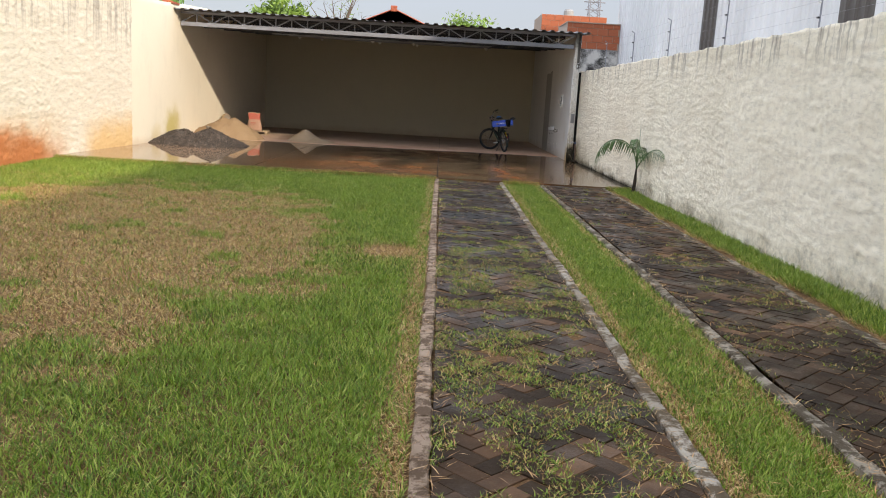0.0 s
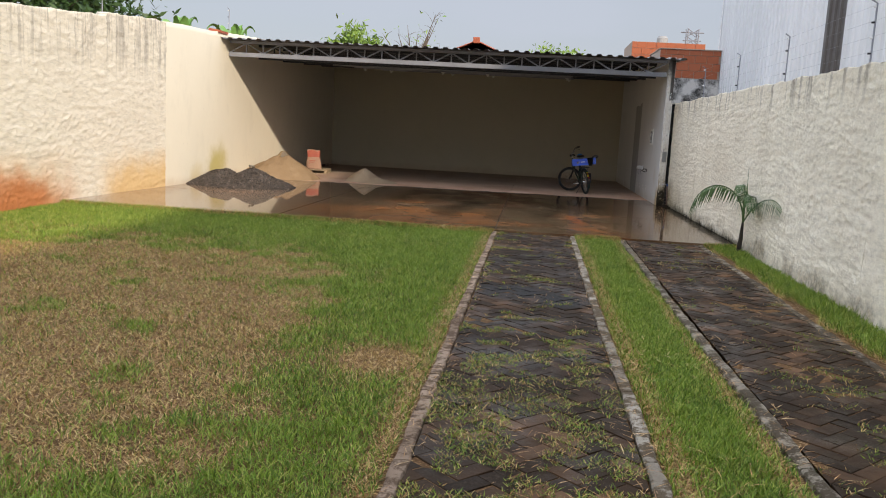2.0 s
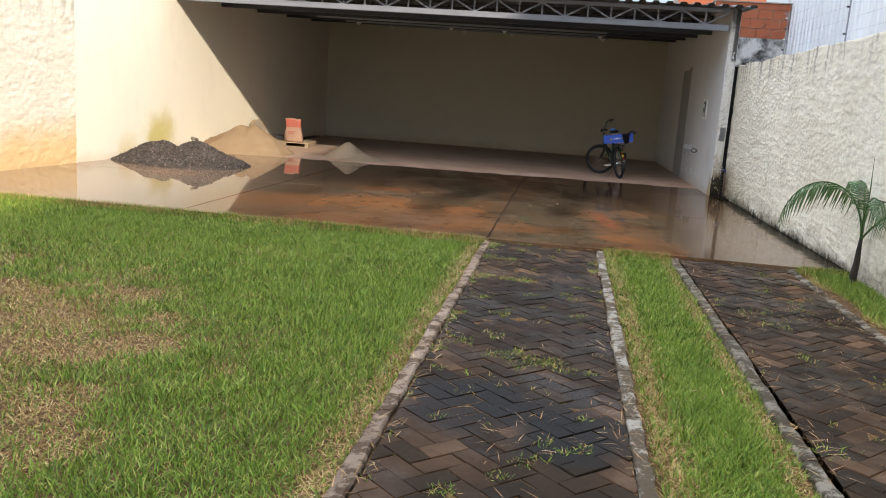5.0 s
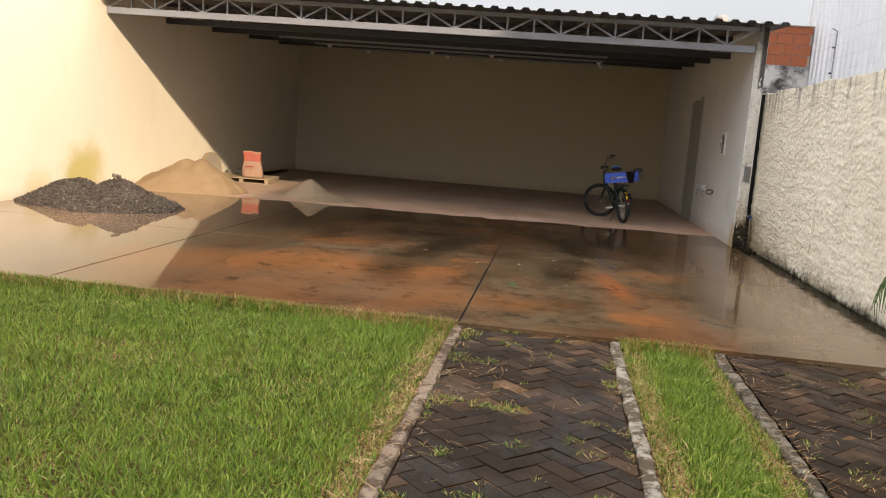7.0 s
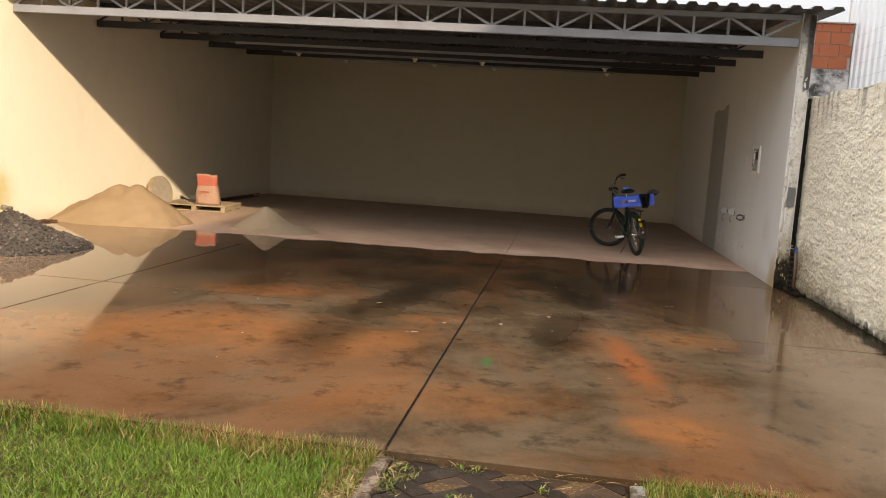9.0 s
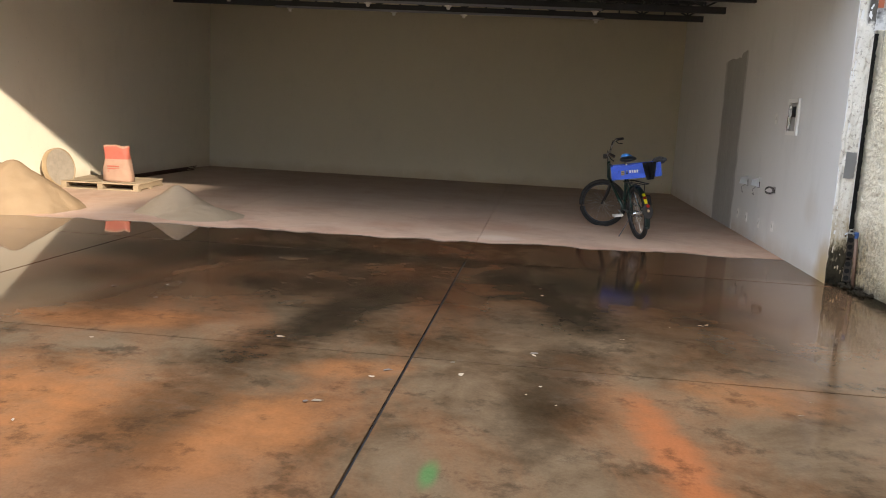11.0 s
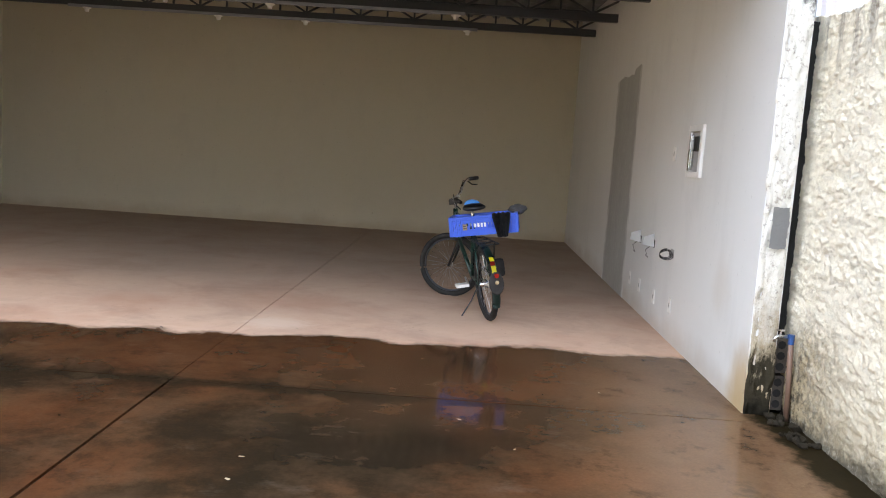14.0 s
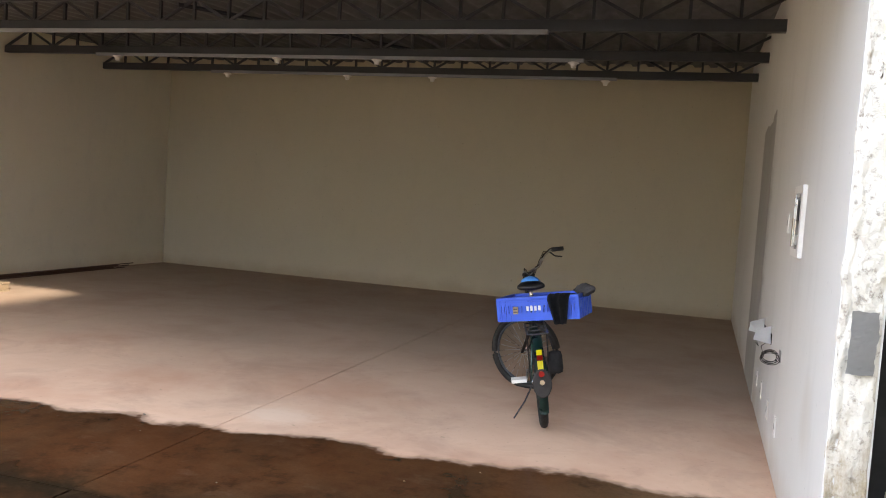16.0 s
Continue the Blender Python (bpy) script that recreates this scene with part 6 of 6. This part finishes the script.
# weeds in the paving joints and dry clippings on top
for nm, x0, x1, n, cut in (("weeds", KX[0], KX[1], 120000, 0.54), ("weeds", KX[2], KX[3], 40000, 0.55)):
    x, y = scatter(n, x0 + 0.04, x1 - 0.04, -19.5, LAWN_END)
    f = fbm(x * 6.5, y * 6.5, 0, 111, 4) + 0.09 * smooth(-12.0, -13.3, y) * (x0 < -2) + 0.05 * smooth(-2.3, -2.8, x) - 0.1 * smooth(-13.0, -11.0, y)
    keep = f > cut + 0.05
    x, y = x[keep], y[keep]
    dry = (rg.uniform(0, 1, len(x)) < 0.35).astype(float)
    ob = blades(nm, x, y, np.full(len(x), -0.032), rg.uniform(0.014, 0.034, len(x)), rg.uniform(0.003, 0.006, len(x)), rg.uniform(0.5, 1.35, len(x)), dry * 0.8, rg, M_BLADE)
    tagged(ob, "small weeds growing in the paving joints", "weeds", kind="stuff")
x, y = scatter(20000, KX[0] - 0.1, KX[3] + 0.05, -19.5, LAWN_END + 0.1)
f = fbm(x * 3, y * 3, 0, 113, 4)
near = np.min(np.abs(x[:, None] - np.array(KX)[None]), 1)
keep = ((f > 0.55) & (rg.uniform(0, 1, len(x)) < 0.35)) | ((near < 0.10) & (f > 0.42)) | (y > LAWN_END - 0.04)
x, y = x[keep], y[keep]
ob = blades("clippings", x, y, np.full(len(x), -0.02), rg.uniform(0.03, 0.08, len(x)), rg.uniform(0.003, 0.005, len(x)), np.full(len(x), 1.38), np.ones(len(x)), rg, M_BLADE)
tagged(ob, "straw-coloured dry grass clippings on the paving", "clippings", kind="stuff")

# ---- paved tracks in herringbone, last ----
def clip_poly(p, axis, limit, keep_less):
    out = []
    for a, b in zip(p, p[1:] + p[:1]):
        ia, ib = (a[axis] <= limit) == keep_less, (b[axis] <= limit) == keep_less
        if ia:
            out.append(a)
        if ia != ib:
            t = (limit - a[axis]) / (b[axis] - a[axis])
            out.append((a[0] + t * (b[0] - a[0]), a[1] + t * (b[1] - a[1])))
    return out


def prism(poly, top, bottom, chamfer=0.003):
    """Vertices and faces of a chamfered slab over a convex outline."""
    n = len(poly)
    cx, cy = sum(p[0] for p in poly) / n, sum(p[1] for p in poly) / n
    inner = [(cx + (x - cx) * (1 - chamfer / max(0.02, math.hypot(x - cx, y - cy))), cy + (y - cy) * (1 - chamfer / max(0.02, math.hypot(x - cx, y - cy)))) for x, y in poly]
    co = [(x, y, bottom) for x, y in poly] + [(x, y, top - chamfer * 0.8) for x, y in poly] + [(x, y, top) for x, y in inner]
    f = [tuple(range(2 * n, 3 * n))]
    for r in (0, n):
        f += [(r + i, r + (i + 1) % n, r + n + (i + 1) % n, r + n + i) for i in range(n)]
    return co, f


PW, GAP = 0.092, 0.0022
whole = {}
for kind_, (lx, ly) in (("h", (2 * PW, PW)), ("v", (PW, 2 * PW))):
    co, f = prism([(-lx / 2 + GAP, -ly / 2 + GAP), (lx / 2 - GAP, -ly / 2 + GAP), (lx / 2 - GAP, ly / 2 - GAP), (-lx / 2 + GAP, ly / 2 - GAP)], 0.0, -0.05)
    me = bpy.data.meshes.new("paver")
    me.from_pydata(co, [], f)
    me.materials.append(M_PAVER)
    whole[kind_] = me


def track(name, x0, x1, label, seed):
    r = random.Random(seed)
    t = structure(part(name, box((x0, -19.9, -0.2), (x1, LAWN_END - 0.005, -0.030)), M_SOIL), label, "paved track")
    c45 = math.cos(math.pi / 4)
    turn = pose(0, 0, 0, 0, 0, 45)
    singles = 0
    rest_co, rest_f = [], []
    items = []
    for m_ in range(-30, 31):
        for k in range(-160, 161):
            for kind_, ox, oy in (("h", 1.0, 0.5), ("v", 0.5, 2.0)):
                u, v = (k + m_ * 4 + ox) * PW, (k + oy) * PW
                X_, Y_ = (u - v) * c45 + (x0 + x1) / 2, (u + v) * c45 - 12.0
                if x0 - 0.12 < X_ < x1 + 0.12 and -20.0 < Y_ < LAWN_END + 0.12:
                    items.append((Y_, X_, kind_))
    items.sort(key=lambda q: -q[0])
    for Y_, X_, kind_ in items:
        hx, hy = (PW - GAP, PW / 2 - GAP) if kind_ == "h" else (PW / 2 - GAP, PW - GAP)
        poly = [(X_ + (a - b) * c45, Y_ + (a + b) * c45) for a, b in ((-hx, -hy), (hx, -hy), (hx, hy), (-hx, hy))]
        lo, hi = min(p[0] for p in poly), max(p[0] for p in poly)
        zt = -0.025 + r.uniform(-0.003, 0.003) + 0.008 * (float(vnoise(X_ * 1.5, Y_ * 1.5, 0, 121)) - 0.5)
        if lo >= x0 and hi <= x1 and max(p[1] for p in poly) <= LAWN_END and singles < 300:
            ob = link("paver", whole[kind_], None, t)
            ob.matrix_basis = pose(X_, Y_, zt, r.uniform(-1.6, 1.6), r.uniform(-1.6, 1.6), 45 + r.uniform(-1.5, 1.5))
            singles += 1
            continue
        for axis, lim, less in ((0, x1, True), (0, x0, False), (1, LAWN_END - 0.003, True)):
            poly = clip_poly(poly, axis, lim, less) if poly else poly
        if len(poly) < 3:
            continue
        area = 0.5 * abs(sum(a[0] * b[1] - a[1] * b[0] for a, b in zip(poly, poly[1:] + poly[:1])))
        if area < 0.0012:
            continue
        co, f = prism(poly, 0.0, -0.05)
        tx, ty = r.uniform(-0.03, 0.03), r.uniform(-0.03, 0.03)
        base = len(rest_co)
        rest_co += [(x, y, z + zt + (x - X_) * tx + (y - Y_) * ty) for x, y, z in co]
        rest_f += [tuple(base + i for i in q) for q in f]
    me = bpy.data.meshes.new("more_pavers")
    me.from_pydata(rest_co, [], rest_f)
    ob = link("more_pavers", me, M_PAVER, t)
    tagged(ob, "herringbone clay-grey pavers", kind="stuff")


track("path_1", KX[0] + 0.045, KX[1] - 0.045, "dark damp herringbone paver track with weeds", 5)
track("path_2", KX[2] + 0.045, KX[3] - 0.045, "dark damp herringbone paver track beside the wall", 6)
